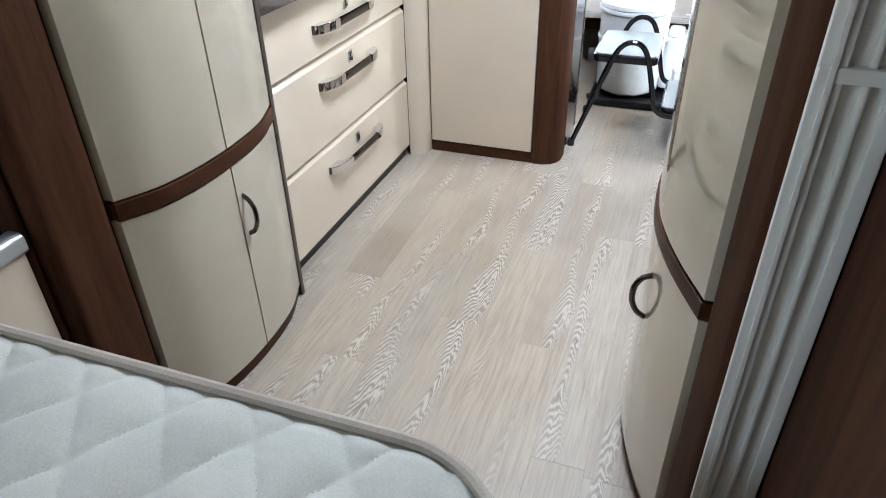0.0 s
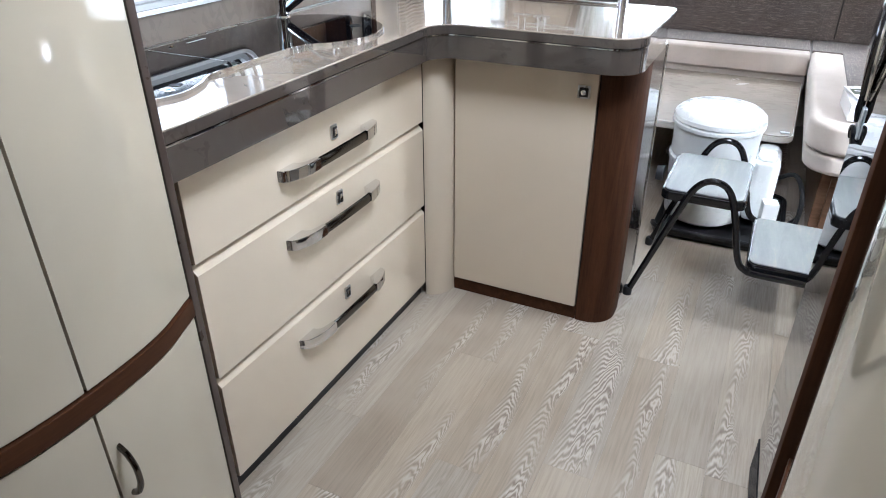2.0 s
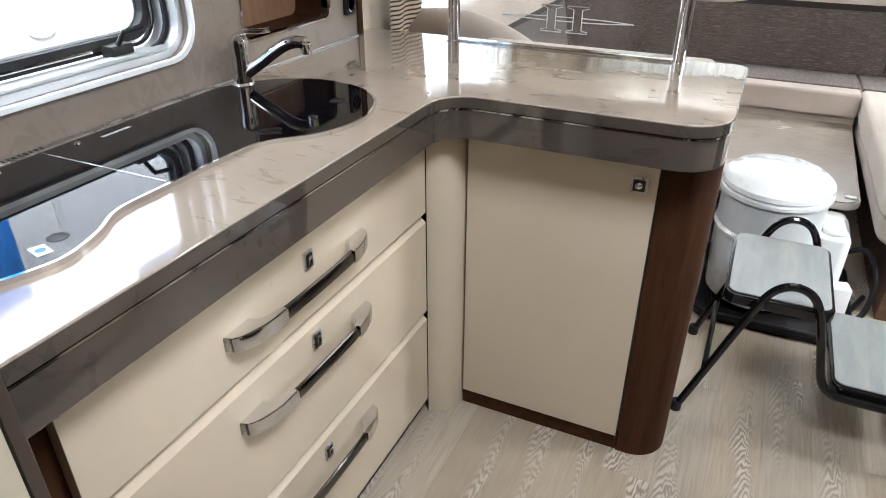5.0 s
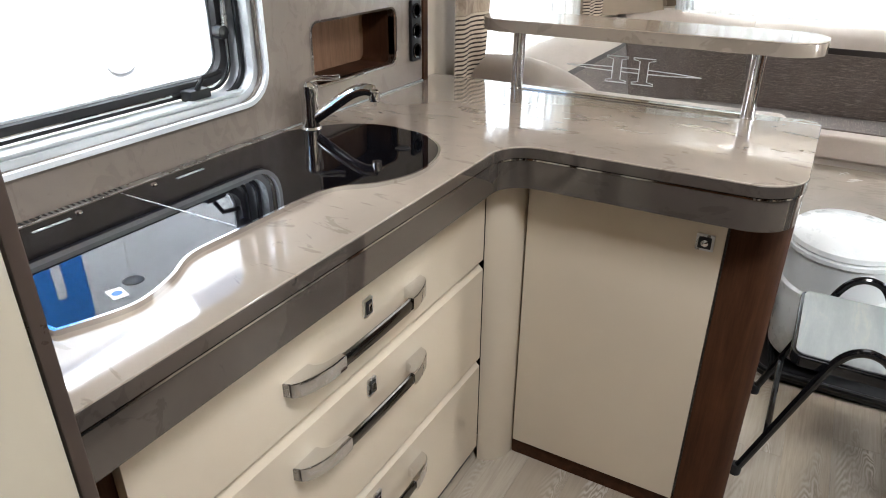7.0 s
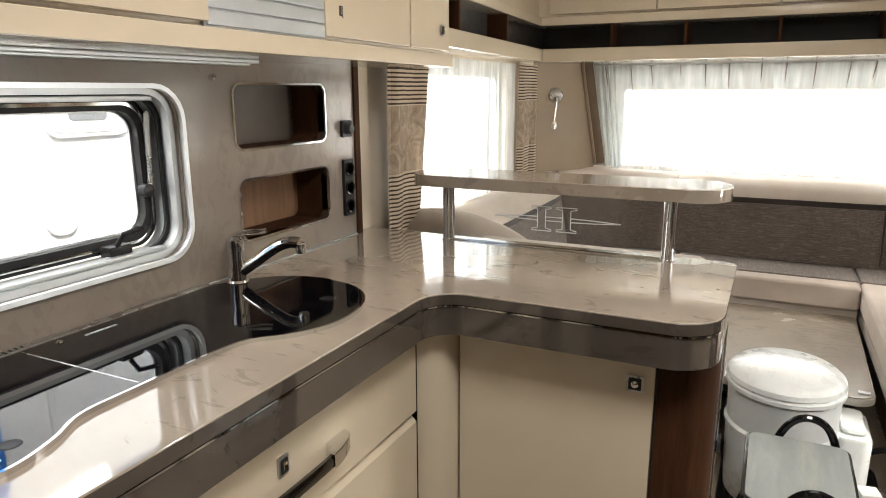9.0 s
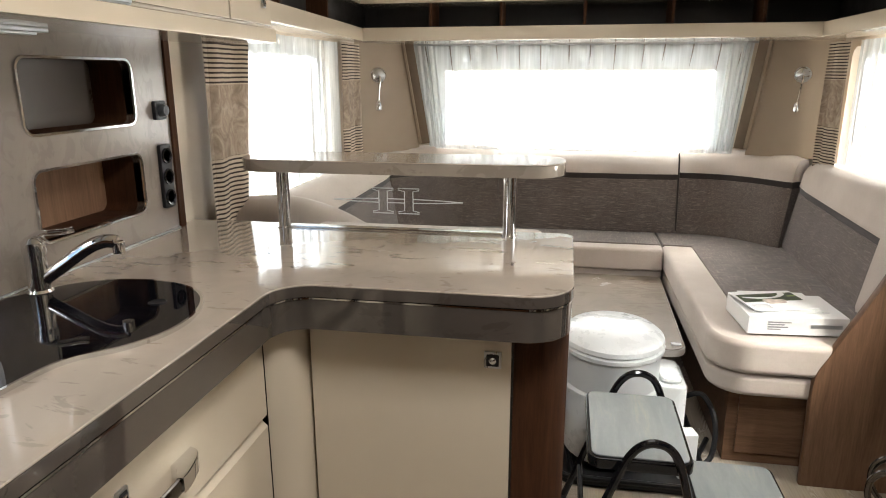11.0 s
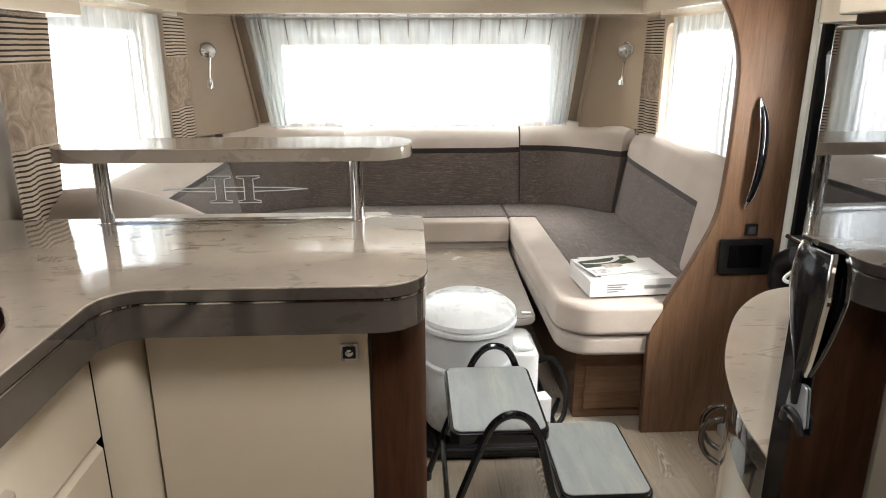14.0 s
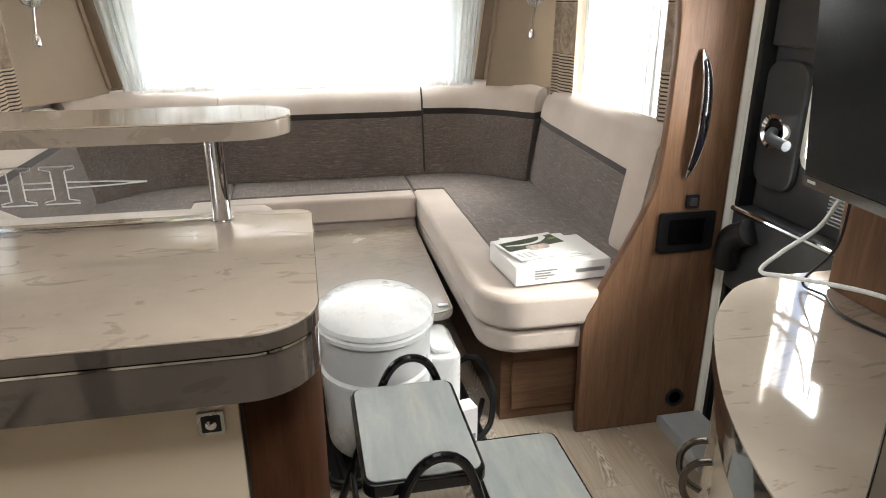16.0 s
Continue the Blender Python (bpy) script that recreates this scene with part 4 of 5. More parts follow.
part("edge_band", plate([bo], 1.052, 1.081, "z", 0.002), stone("bar_edge", (0.29, 0.243, 0.195), (0.2, 0.16, 0.12), 0.1, 1.0), bar)
part("board", plate([inset(bo, 0.001)], 1.081, 1.0835, "z", 0.001), stone("bar_laminate", (0.4, 0.335, 0.272), (0.3, 0.245, 0.195), 0.16, 0.5, 0.5, 0.3), bar)
for x in (-1.34, -0.748):
    p = part("post", lathe([(0.0165, 0), (0.0165, 0.152)], (x, 3.458, 0.9), 24), CHROME, bar)
    part("collar", lathe([(0.0205, 0), (0.0205, 0.003), (0.0165, 0.004)], (x, 3.458, 0.9), 24), CHROME, p)
gl = part("glass_panel", box(-1.325, -0.763, 3.456, 3.461, 0.905, 1.05, 0.001), PANE, bar, "clear glass panel with etched emblem")
gl.visible_shadow = False
part("glass_channel", box(-1.325, -0.763, 3.452, 3.465, 0.9, 0.906, 0.001), CHROME, bar)


def emblem(x0, z0):
    """The etched emblem: a wide serifed capital letter, with a long flat diamond through it, in outline."""
    def stroke(pts):
        return tube([(x, 3.4548, z) for x, z in pts], 0.0013, 5)
    parts = []
    for s in (0, 1):
        cx = x0 - 0.0335 + s * 0.067
        w, o = 0.011, 0.027
        loop = [(cx - o, z0 + 0.032), (cx + o, z0 + 0.032), (cx + o, z0 + 0.028), (cx + w, z0 + 0.0245), (cx + w, z0 - 0.0245), (cx + o, z0 - 0.028), (cx + o, z0 - 0.032), (cx - o, z0 - 0.032), (cx - o, z0 - 0.028), (cx - w, z0 - 0.0245), (cx - w, z0 + 0.0245), (cx - o, z0 + 0.028), (cx - o, z0 + 0.032)]
        parts.append(stroke(loop))
    for dz in (-0.005, 0.005):
        parts.append(stroke([(x0 - 0.024, z0 + dz), (x0 + 0.024, z0 + dz)]))
        parts.append(stroke([(x0 - 0.046, z0 + dz), (x0 - 0.11, z0 + dz * 0.7), (x0 - 0.165, z0)]))
        parts.append(stroke([(x0 + 0.046, z0 + dz), (x0 + 0.11, z0 + dz * 0.7), (x0 + 0.172, z0)]))
    return joined(*parts)


part("emblem", emblem(-1.036, 0.979), ETCH, gl, "white etched outline emblem")


# ---- lounge seats ----
def cushion(outline, z0, z1, r):
    return plate([outline], z0, z1, "z", r, 4)


def seat(name, label, outline, inner, at):
    """A seat cushion: suede bolster round a woven middle, on a padded apron and a wooden box."""
    s = thing(name, label, "seat", at, group="lounge seats")
    part("bolster", cushion(outline, 0.37, 0.478, 0.035), SUEDE, s)
    part("woven_top", cushion(inner, 0.44, 0.484, 0.012), GREYWEAVE, s, "grey-brown woven seat top")
    return s


s1 = seat("bench_seat", "cream suede bench seat with grey woven top", rounded([(-0.135, 3.908), (0.57, 3.908), (0.57, 5.6), (-0.135, 5.6)], [0.13, 0.0, 0.02, 0.02], 10),
          rounded([(0.0, 4.03), (0.56, 4.03), (0.56, 5.5), (-0.133, 5.5), (-0.133, 5.13), (0.0, 5.12)], [0.03, 0.01, 0.01, 0.005, 0.005, 0.01], 6), (0.2, 4.6, 0))
part("apron", plate([rounded([(-0.125, 3.92), (0.57, 3.92), (0.57, 5.3), (-0.125, 5.3)], [0.12, 0.0, 0.02, 0.02], 10)], 0.29, 0.366, "z", 0.03, 4), SUEDE, s1)
part("seat_box", box(-0.045, 0.57, 4.02, 5.3, 0, 0.3, 0.004), WALNUT_H, s1, "walnut seat box")
part("seat_box_panel", box(-0.01, 0.5, 4.008, 4.019, 0.04, 0.26, 0.004), WALNUT_H, s1)
s2 = seat("bench_seat", "cream suede bench seat under the front window", rounded([(-0.93, 5.04), (-0.138, 5.04), (-0.138, 5.44), (-0.93, 5.44)], 0.015, 4),
          rounded([(-0.925, 5.13), (-0.142, 5.13), (-0.142, 5.43), (-0.925, 5.43)], 0.01, 3), (-0.53, 5.25, 0))
part("apron", box(-0.93, -0.138, 5.06, 5.44, 0.3, 0.37, 0.01), SUEDE, s2)
part("seat_box", box(-0.93, -0.138, 5.1, 5.44, 0.0, 0.3, 0.003), WALNUT_H, s2)
s3 = seat("bench_seat", "cream suede bench seat along the kitchen side", rounded([(-1.62, 3.56), (-0.935, 3.56), (-0.935, 5.6), (-1.62, 5.6)], [0.02, 0.13, 0.02, 0.02], 10),
          rounded([(-1.61, 3.7), (-1.07, 3.7), (-1.07, 5.12), (-0.937, 5.13), (-0.937, 5.5), (-1.61, 5.5)], [0.03, 0.03, 0.01, 0.005, 0.005, 0.01], 6), (-1.28, 4.6, 0))
part("seat_box", box(-1.62, -1.02, 3.6, 5.3, 0.0, 0.37, 0.004), WALNUT_H, s3)


def back_cushion(label, path, inward, z0=0.485, z1=0.895, thick=0.1, split=0.66, end_roll=0, fall=0.0, gap_line=False):
    """A leaning back cushion along a line in plan: woven front, dark band and suede top roll."""
    pts = [Vector((p[0], p[1], 0)) for p in path]
    if len(pts) == 2:
        pts = [pts[0].lerp(pts[1], k / 8) for k in range(9)]
    else:
        pts = smooth_path(pts, 4)
    mid = pts[len(pts) // 2]
    s = thing("back_cushion", label, "cushion", (mid.x, mid.y, z0), group="lounge back cushions")
    h, last = z1 - z0, len(pts) - 1
    ways = []
    for i in range(last + 1):
        u = (pts[min(i + 1, last)] - pts[max(i - 1, 0)]).normalized()
        n = Vector((u.y, -u.x, 0))
        ways.append(n if n.dot(Vector((*inward, 0))) > 0 else -n)

    def slab(lo, hi, front, i0=0, i1=None):
        i1 = last if i1 is None else i1
        def shape(lo, hi):
            if hi > 0.95:
                return [(-thick * 0.4, lo), (front, lo), (front, hi - 0.16), (front * 0.9, hi - 0.07), (front * 0.6, hi - 0.01), (front * 0.1, hi + 0.012), (-thick * 0.3, hi - 0.01), (-thick * 0.4, hi - 0.08)]
            return [(-thick * 0.4, lo), (front * 0.9, lo), (front, lo + 0.05), (front, hi), (-thick * 0.4, hi)]
        bm = bmesh.new()
        rings = []
        for i in range(i0, i1 + 1):
            p, n = pts[i], ways[i]
            e = abs(i / last - 0.5) * 2
            ring = []
            prof = shape(lo - fall * i / last if lo else 0.0, hi - fall * i / last if hi < 0.99 else hi)
            for d, t in prof:
                dd = d * (1 - 0.2 * e ** 11) if d > 0 else d
                ring.append(bm.verts.new(p + n * (dd - 0.075 * (t - 0.5)) + Vector((0, 0, z0 + h * t - (0.014 * e ** 8 if t > 0.85 else 0)))))
            rings.append(ring)
        m = len(prof)
        for p, q in zip(rings, rings[1:]):
            for i in range(m):
                bm.faces.new((p[i], p[(i + 1) % m], q[(i + 1) % m], q[i]))
        bm.faces.new(rings[0]), bm.faces.new(rings[-1])
        return fin(bm)

    part("woven_face", slab(0.0, split, 0.06, 0, last - end_roll), GREYWEAVE, s, "grey-brown woven face")
    part("band", slab(split, split + 0.07, 0.063, 0, last - end_roll), DARKBAND, s, "dark brown band")
    part("top_roll", slab(split + 0.07, 1.0, 0.068), SUEDE, s, "cream suede top roll")
    # Dark tube that draws the shaded gap to the next cushion.
    if gap_line:
        p, n = pts[-1], ways[-1]
        edge = [p + n * (d - 0.075 * (t - 0.5)) + Vector((0, 0, z0 + h * t)) for d, t in ((0.046, 0.03), (0.051, 0.2), (0.051, 0.5), (0.053, 0.72), (0.055, 0.84), (0.046, 0.94), (0.03, 0.985))]
        part("gap_shade_line", tube(smooth_path(edge, 4), 0.0045, 8), DARKBAND, s, "dark line drawn for the shaded gap between cushions")
    if end_roll:
        part("end_roll", slab(0.0, split + 0.07, 0.068, last - end_roll, last), SUEDE, s, "cream suede end roll")
    return s


back_cushion("grey woven back cushion with cream top under the front window", [(-0.967, 5.47), (-0.0385, 5.47)], (0, -1), gap_line=True)
back_cushion("grey woven curved corner back cushion with cream top", [(-0.0365, 5.472), (0.1, 5.465), (0.23, 5.42), (0.36, 5.32), (0.46, 5.2)], (-0.6, -0.8), z1=0.91)
back_cushion("grey woven back cushion with cream top along the wall", [(0.5, 5.17), (0.5, 4.13)], (-1, 0), z1=0.905, split=0.63, end_roll=1, fall=0.085)
back_cushion("grey woven curved corner back cushion with cream top", [(-0.969, 5.472), (-1.13, 5.465), (-1.28, 5.42), (-1.42, 5.32), (-1.53, 5.2)], (0.6, -0.8), z1=0.91)
back_cushion("grey woven back cushion with cream top along the kitchen-side wall", [(-1.54, 5.17), (-1.54, 3.95)], (1, 0), z1=0.89, end_roll=1)
loose = thing("loose_cushion", "cream suede end bolster lying behind the bar", "cushion", (-1.3, 3.72, 0.48))
part("pad", tube(smooth_path([(-1.6, 3.72, 0.84), (-1.45, 3.715, 0.85), (-1.32, 3.71, 0.82), (-1.2, 3.71, 0.76)], 5), [0.05] + [0.085] * 14 + [0.05], 14, 0.1), SUEDE, loose)
part("pad_foot", tube(smooth_path([(-1.59, 3.7, 0.56), (-1.3, 3.69, 0.58), (-1.05, 3.69, 0.56)], 6), [0.06] + [0.085] * 11 + [0.06], 14, 0.09), SUEDE, loose)
ledge = thing("backrest_ledge", "cream suede padded backrest behind the bar", "cushion", (-1.0, 3.55, 0.48))
part("pad", plate([rrect(-1.3, -0.66, 0.49, 0.89, 0.03)], 3.53, 3.6, "y", 0.02, 3), SUEDE, ledge)

# ---- lounge table, lowered ----
tb = thing("lounge_table", "lowered beige lounge table with pale edge", "table", (-0.53, 4.6, 0))
tbo = rounded([(-0.92, 4.13), (-0.165, 4.13), (-0.145, 5.035), (-0.92, 5.035)], [0.06, 0.06, 0.02, 0.02], 8)
part("edge", plate([tbo], 0.318, 0.345, "z", 0.006), plain("pale_table_edge", (0.55, 0.52, 0.47), 0.35), tb)
part("top", plate([[(x * 0.985 - 0.008, y * 0.996 + 0.018) for x, y in tbo]], 0.345, 0.348, "z", 0.001), stone("table_laminate", (0.33, 0.285, 0.235), (0.25, 0.2, 0.16), 0.25, 0.15), tb)
part("leg", lathe([(0.15, 0), (0.15, 0.012), (0.035, 0.02), (0.035, 0.318)], (-0.55, 4.75, 0.0), 24), STEEL, tb)
part("clip", box(-0.215, -0.18, 4.17, 4.19, 0.349, 0.353, 0.001), WHITE, tb)

# ---- portable toilet ----
wc = thing("portable_toilet", "white portable toilet with closed round lid", "toilet", (-0.44, 3.98, 0))
c0 = (-0.437, 3.985, 0.0)
part("tank", lathe([(0.12, 0.033), (0.148, 0.054), (0.154, 0.163), (0.158, 0.28)], c0, 40, 1.0, 1.12), WHITE, wc)
part("joint", lathe([(0.158, 0.28), (0.164, 0.284), (0.164, 0.293), (0.157, 0.303)], c0, 40, 1.0, 1.12), WHITE, wc)
part("bowl", lathe([(0.157, 0.303), (0.158, 0.358), (0.16, 0.404), (0.163, 0.414)], c0, 40, 1.0, 1.14), plain("pale_grey_plastic", (0.62, 0.64, 0.64), 0.3), wc)
part("seat_ring", lathe([(0.163, 0.415), (0.169, 0.419), (0.169, 0.431), (0.163, 0.436)], c0, 40, 1.0, 1.14), WHITE, wc)
part("lid", lathe([(0.163, 0.437), (0.168, 0.442), (0.165, 0.456), (0.147, 0.472), (0.1, 0.483), (0.04, 0.487), (0.001, 0.487)], c0, 40, 1.0, 1.14), WHITE, wc, "glossy white domed lid")
part("pump_housing", plate([rrect(-0.29, -0.19, 3.93, 4.14, 0.03)], 0.06, 0.30, "z", 0.012), WHITE, wc)
part("pump_cap", plate([rrect(-0.275, -0.205, 3.95, 4.12, 0.025)], 0.30, 0.318, "z", 0.008), WHITE, wc)
part("spout_cap", lathe([(0.005, -0.03), (0.03, -0.028), (0.032, 0.0)], (-0.6, 3.93, 0.2), 18, axis="x"), CHARCOAL, wc)
tray = thing("floor_tray", "black plastic tray under the portable toilet", "tray", (-0.4, 3.98, 0))
part("pan", plate([rrect(-0.6, -0.13, 3.78, 4.3, 0.05)], 0.0, 0.028, "z", 0.008), BLACK, tray)
part("lip", tube([(x, y, 0.03) for x, y in rrect(-0.6, -0.13, 3.78, 4.3, 0.05)] + [(-0.55, 3.78, 0.03)], 0.01, 8), BLACK, tray)
bot = thing("cleaner_carton", "small white printed carton beside the toilet", "carton", (-0.2, 3.86, 0.03))
part("carton", turned(box(-0.225, -0.17, 3.83, 3.885, 0.03, 0.185, 0.004), 12, (-0.2, 3.86, 0)), PAPER, bot)
part("print", turned(box(-0.218, -0.178, 3.829, 3.8297, 0.06, 0.1, 0), 12, (-0.2, 3.86, 0)), INK, bot, "grey unreadable print lines")
cab = thing("coiled_cable", "black coiled cable beside the toilet", "cable", (-0.12, 4.0, 0.02))
part("loop", tube(smooth_path([(-0.2, 4.05, 0.2), (-0.13, 4.02, 0.24), (-0.09, 3.97, 0.17), (-0.1, 3.93, 0.06), (-0.16, 3.9, 0.03), (-0.08, 4.1, 0.03)], 8), 0.009, 8), BLACK, cab)

# ---- step stool ----
st = thing("step_stool", "black tubular two-step stool with grey rubber treads", "step stool", (-0.3, 3.5, 0))
def tread(x0, x1, z, label):
    t = part("tread", plate([rrect(x0, x1, 3.312, 3.672, 0.03)], z - 0.035, z - 0.004, "z", 0.006), GLOSSBLACK, st, "black tread pan")
    part("mat", plate([rrect(x0 + 0.009, x1 - 0.009, 3.321, 3.663, 0.024)], z - 0.004, z, "z", 0.0015), GREYTREAD, t, label)
tread(-0.532, -0.282, 0.395, "worn grey rubber mat")
tread(-0.245, 0.0, 0.2, "worn grey rubber mat")
for y in (3.298, 3.686):
    part("side_frame", tube(smooth_path([(-0.582, y, 0.012), (-0.53, y, 0.16), (-0.468, y, 0.335), (-0.435, y, 0.415), (-0.398, y, 0.448), (-0.355, y, 0.445), (-0.325, y, 0.41), (-0.3, y, 0.33), (-0.272, y, 0.215), (-0.245, y, 0.18), (-0.2, y, 0.172), (-0.06, y, 0.172), (-0.015, y, 0.165), (0.005, y, 0.13), (0.02, y, 0.012)], 6), 0.0105, 10), GLOSSBLACK, st)
    for x in (-0.584, 0.021):
        part("foot", lathe([(0.015, 0), (0.0155, 0.02), (0.0125, 0.03)], (x, y, 0.0), 14), RUBBER, st)
part("cross_bar", tube([(-0.535, 3.298, 0.14), (-0.535, 3.686, 0.14)], 0.008, 8), GLOSSBLACK, st)
part("cross_bar", tube([(0.008, 3.298, 0.1), (0.008, 3.686, 0.1)], 0.008, 8), GLOSSBLACK, st)

# ---- box and leaflets on the seat ----
bx = thing("carton_box", "flat white printed carton on the bench seat", "box", (0.13, 4.11, 0.485))
part("carton", turned(box(-0.03, 0.275, 3.985, 4.215, 0.485, 0.545, 0.0025), 4, (0.12, 4.1, 0)), PAPER, bx)
part("print", turned(joined(*[box(0.03, 0.03 + w, 3.9838, 3.9846, z, z + 0.004, 0) for w, z in ((0.07, 0.525), (0.05, 0.517), (0.062, 0.509), (0.04, 0.501))]), 4, (0.12, 4.1, 0)), INK, bx, "small grey unreadable print")
part("print_name", turned(box(0.16, 0.255, 3.9838, 3.9846, 0.51, 0.522, 0), 4, (0.12, 4.1, 0)), ALU, bx, "pale grey unreadable name")
for k, (dx, dy, ang) in enumerate(((-0.0, 0.02, 8), (-0.01, 0.035, 3), (-0.03, 0.03, 14))):
    lf = thing("leaflet", ("white printed leaflet lying on the carton", "thin white brochure on the carton", "white brochure with a green landscape photo")[k], "leaflet", (0.1, 4.12, 0.546 + k * 0.004))
    z = 0.546 + k * 0.004
    part("sheet", turned(box(0.01 + dx, 0.225 + dx, 4.0 + dy, 4.185 + dy, z, z + 0.0035, 0.0008), ang, (0.12, 4.1, 0)), PAPER, lf)
    if k == 2:
        def printed(pts, h):
            return turned(plate([[(px + dx, py + dy) for px, py in pts]], z + 0.0035, z + 0.0035 + h), ang, (0.12, 4.1, 0))
        part("photo", printed([(0.015, 4.075), (0.02, 4.15), (0.22, 4.165), (0.22, 4.085)], 0.0003), LEAFPRINT, lf, "dark green printed photo")
        part("photo_path", printed(line([(0.03, 4.12), (0.08, 4.108), (0.14, 4.112), (0.185, 4.14), (0.19, 4.165)], 5) + line([(0.172, 4.165), (0.16, 4.14), (0.13, 4.122), (0.08, 4.119), (0.03, 4.128)], 5), 0.0006), PAPER, lf, "pale curved band in the photo")
        part("photo_field", printed([(0.185, 4.12), (0.22, 4.125), (0.22, 4.137), (0.19, 4.133)], 0.0006), GREENPRINT, lf, "bright green patch in the photo")
        part("photo_inset", printed(rounded([(0.085, 4.055), (0.15, 4.06), (0.165, 4.095), (0.08, 4.1)], 0.012, 4), 0.0008), TANPRINT, lf, "pinkish printed detail")
        part("lines", turned(joined(*[box(0.02 + dx, 0.08 + dx, 4.015 + dy + i * 0.01, 4.019 + dy + i * 0.01, z + 0.0035, z + 0.0038, 0) for i in range(4)]), ang, (0.12, 4.1, 0)), INK, lf, "grey unreadable text lines")

# ---- front windows, curtains, shelf, lamps ----
for nm, axis, d0, rect, lab in (("window_2", "y", YF + 0.02, (-1.31, 0.15, 0.78, 1.353), "wide front lounge window"), ("window_3", "x", XL - 0.08, (3.8, 4.7, 0.79, 1.4), "lounge side window on the kitchen side"),
                                ("window_4", "x", XR + 0.04, (4.35, 5.1, 0.79, 1.4), "lounge side window beside the doorway")):
    w = thing(nm, lab, "window", lay(axis, rect[0], rect[2], d0), kind="structure")
    a0, a1, b0, b1 = rect
    part("window_frame", plate([rrect(a0, a1, b0, b1, 0.05), rrect(a0 + 0.035, a1 - 0.035, b0 + 0.035, b1 - 0.035, 0.04)], d0, d0 + 0.03, axis), ALU, w)
    part("pane", plate([rrect(a0 + 0.03, a1 - 0.03, b0 + 0.03, b1 - 0.03, 0.04)], d0 + 0.012, d0 + 0.017, axis), PANE, w).visible_shadow = False
    if axis == "x":
        part("window_catch", box(d0 - 0.02 if d0 > 0 else d0 + 0.03, d0 if d0 > 0 else d0 + 0.05, a0 + 0.3, a0 + 0.36, b0 + 0.02, b0 + 0.05, 0.004), BLACK, w)


def drape(top, bottom, z1, z0, folds, depth, n_z=16, per=10, seed=0.0, gather=0.0):
    """Hanging cloth from the line top=(p,q) to bottom=(p,q) in plan, with folds of uneven depth."""
    bm = bmesh.new()
    (ta, tb_), (ba, bb) = [tuple(Vector(p) for p in e) for e in (top, bottom)]
    nn = folds * per
    rows = []
    for j in range(n_z + 1):
        f = j / n_z
        row = []
        for i in range(nn + 1):
            u = i / nn
            w = u + 0.25 / folds * math.sin(2 * math.pi * u * folds * 0.37 + seed)
            a, c = ta.lerp(ba, f), tb_.lerp(bb, f)
            n = Vector((-(c - a).y, (c - a).x)).normalized()
            fold = math.sin(2 * math.pi * w * folds + seed) + 0.4 * math.sin(2 * math.pi * w * folds * 2.3 + 1.7 + f * 1.2 + seed)
            pinch = 1.0 - gather * math.sin(math.pi * f) ** 2
            uu = 0.5 + (u - 0.5) * pinch
            p = a.lerp(c, uu) + n * fold * depth * (0.55 + 0.45 * f) * (1 + 0.5 * noise.noise(Vector((u * 7, seed, f))))
            row.append(bm.verts.new((p.x, p.y, z1 + (z0 - z1) * f)))
        rows.append(row)
    for a, c in zip(rows, rows[1:]):
        for i in range(nn):
            bm.faces.new((a[i], a[i + 1], c[i + 1], c[i]))
    return bm


sh = thing("sheer_curtain", "white voile curtain across the front window", "curtain", (-0.56, 5.4, 1.43), group="voile curtains")
part("cloth", drape(((-1.42, 5.4), (0.25, 5.4)), ((-1.335, 5.4), (0.2, 5.4)), 1.43, 0.9, 14, 0.006, seed=0.4), SHEER, sh)
part("gathered_edge", drape(((-1.42, 5.385), (-1.31, 5.385)), ((-1.34, 5.385), (-1.255, 5.385)), 1.43, 0.912, 3, 0.01, seed=2.4), SHEER, sh)
part("gathered_edge", drape(((0.14, 5.385), (0.25, 5.385)), ((0.11, 5.385), (0.195, 5.385)), 1.43, 0.912, 3, 0.01, seed=1.4), SHEER, sh)
part("rail", tube([(-1.44, 5.4, 1.435), (0.27, 5.4, 1.435)], 0.006, 8), ALU, sh)
part("blind_cassette", box(-1.35, 0.19, 5.43, 5.455, 1.352, 1.425, 0.006), OFFWHITE, sh)
for xw, y0, y1, sd in ((-1.595, 3.74, 4.66, 0.2), (0.545, 4.22, 4.93, 1.1)):
    c = thing("sheer_curtain", "white voile curtain at a lounge side window", "curtain", (xw, y0, 1.42), group="voile curtains")
    part("cloth", drape(((xw, y0), (xw, y1)), ((xw, y0), (xw, y1)), 1.42, 0.893, 10, 0.01, seed=sd), SHEER, c)


def side_curtain(x, y0, y1, sd, label, z0=0.74, gathered=0.0):
    """A tan curtain with two blocks of narrow dark stripes woven across it."""
    c = thing("curtain", label, "curtain", (x, y0, 1.42), group="tan striped curtains")
    part("cloth", drape(((x, y0), (x, y1)), ((x, y0 - 0.012), (x, y1 - gathered)), 1.42, z0, 2, 0.01, 24, 10, seed=sd), CURTAIN, c)


side_curtain(-1.56, 3.515, 3.77, 0.3, "tan curtain with dark stripes beside the kitchen", 0.62, 0.13)
side_curtain(-1.56, 4.64, 4.89, 1.3, "tan curtain with dark stripes in the front corner")
side_curtain(0.505, 4.93, 5.15, 2.1, "tan curtain with dark stripes in the front corner", 0.86)
side_curtain(0.535, 4.17, 4.28, 0.9, "tan curtain with dark stripes behind the partition", 0.84)

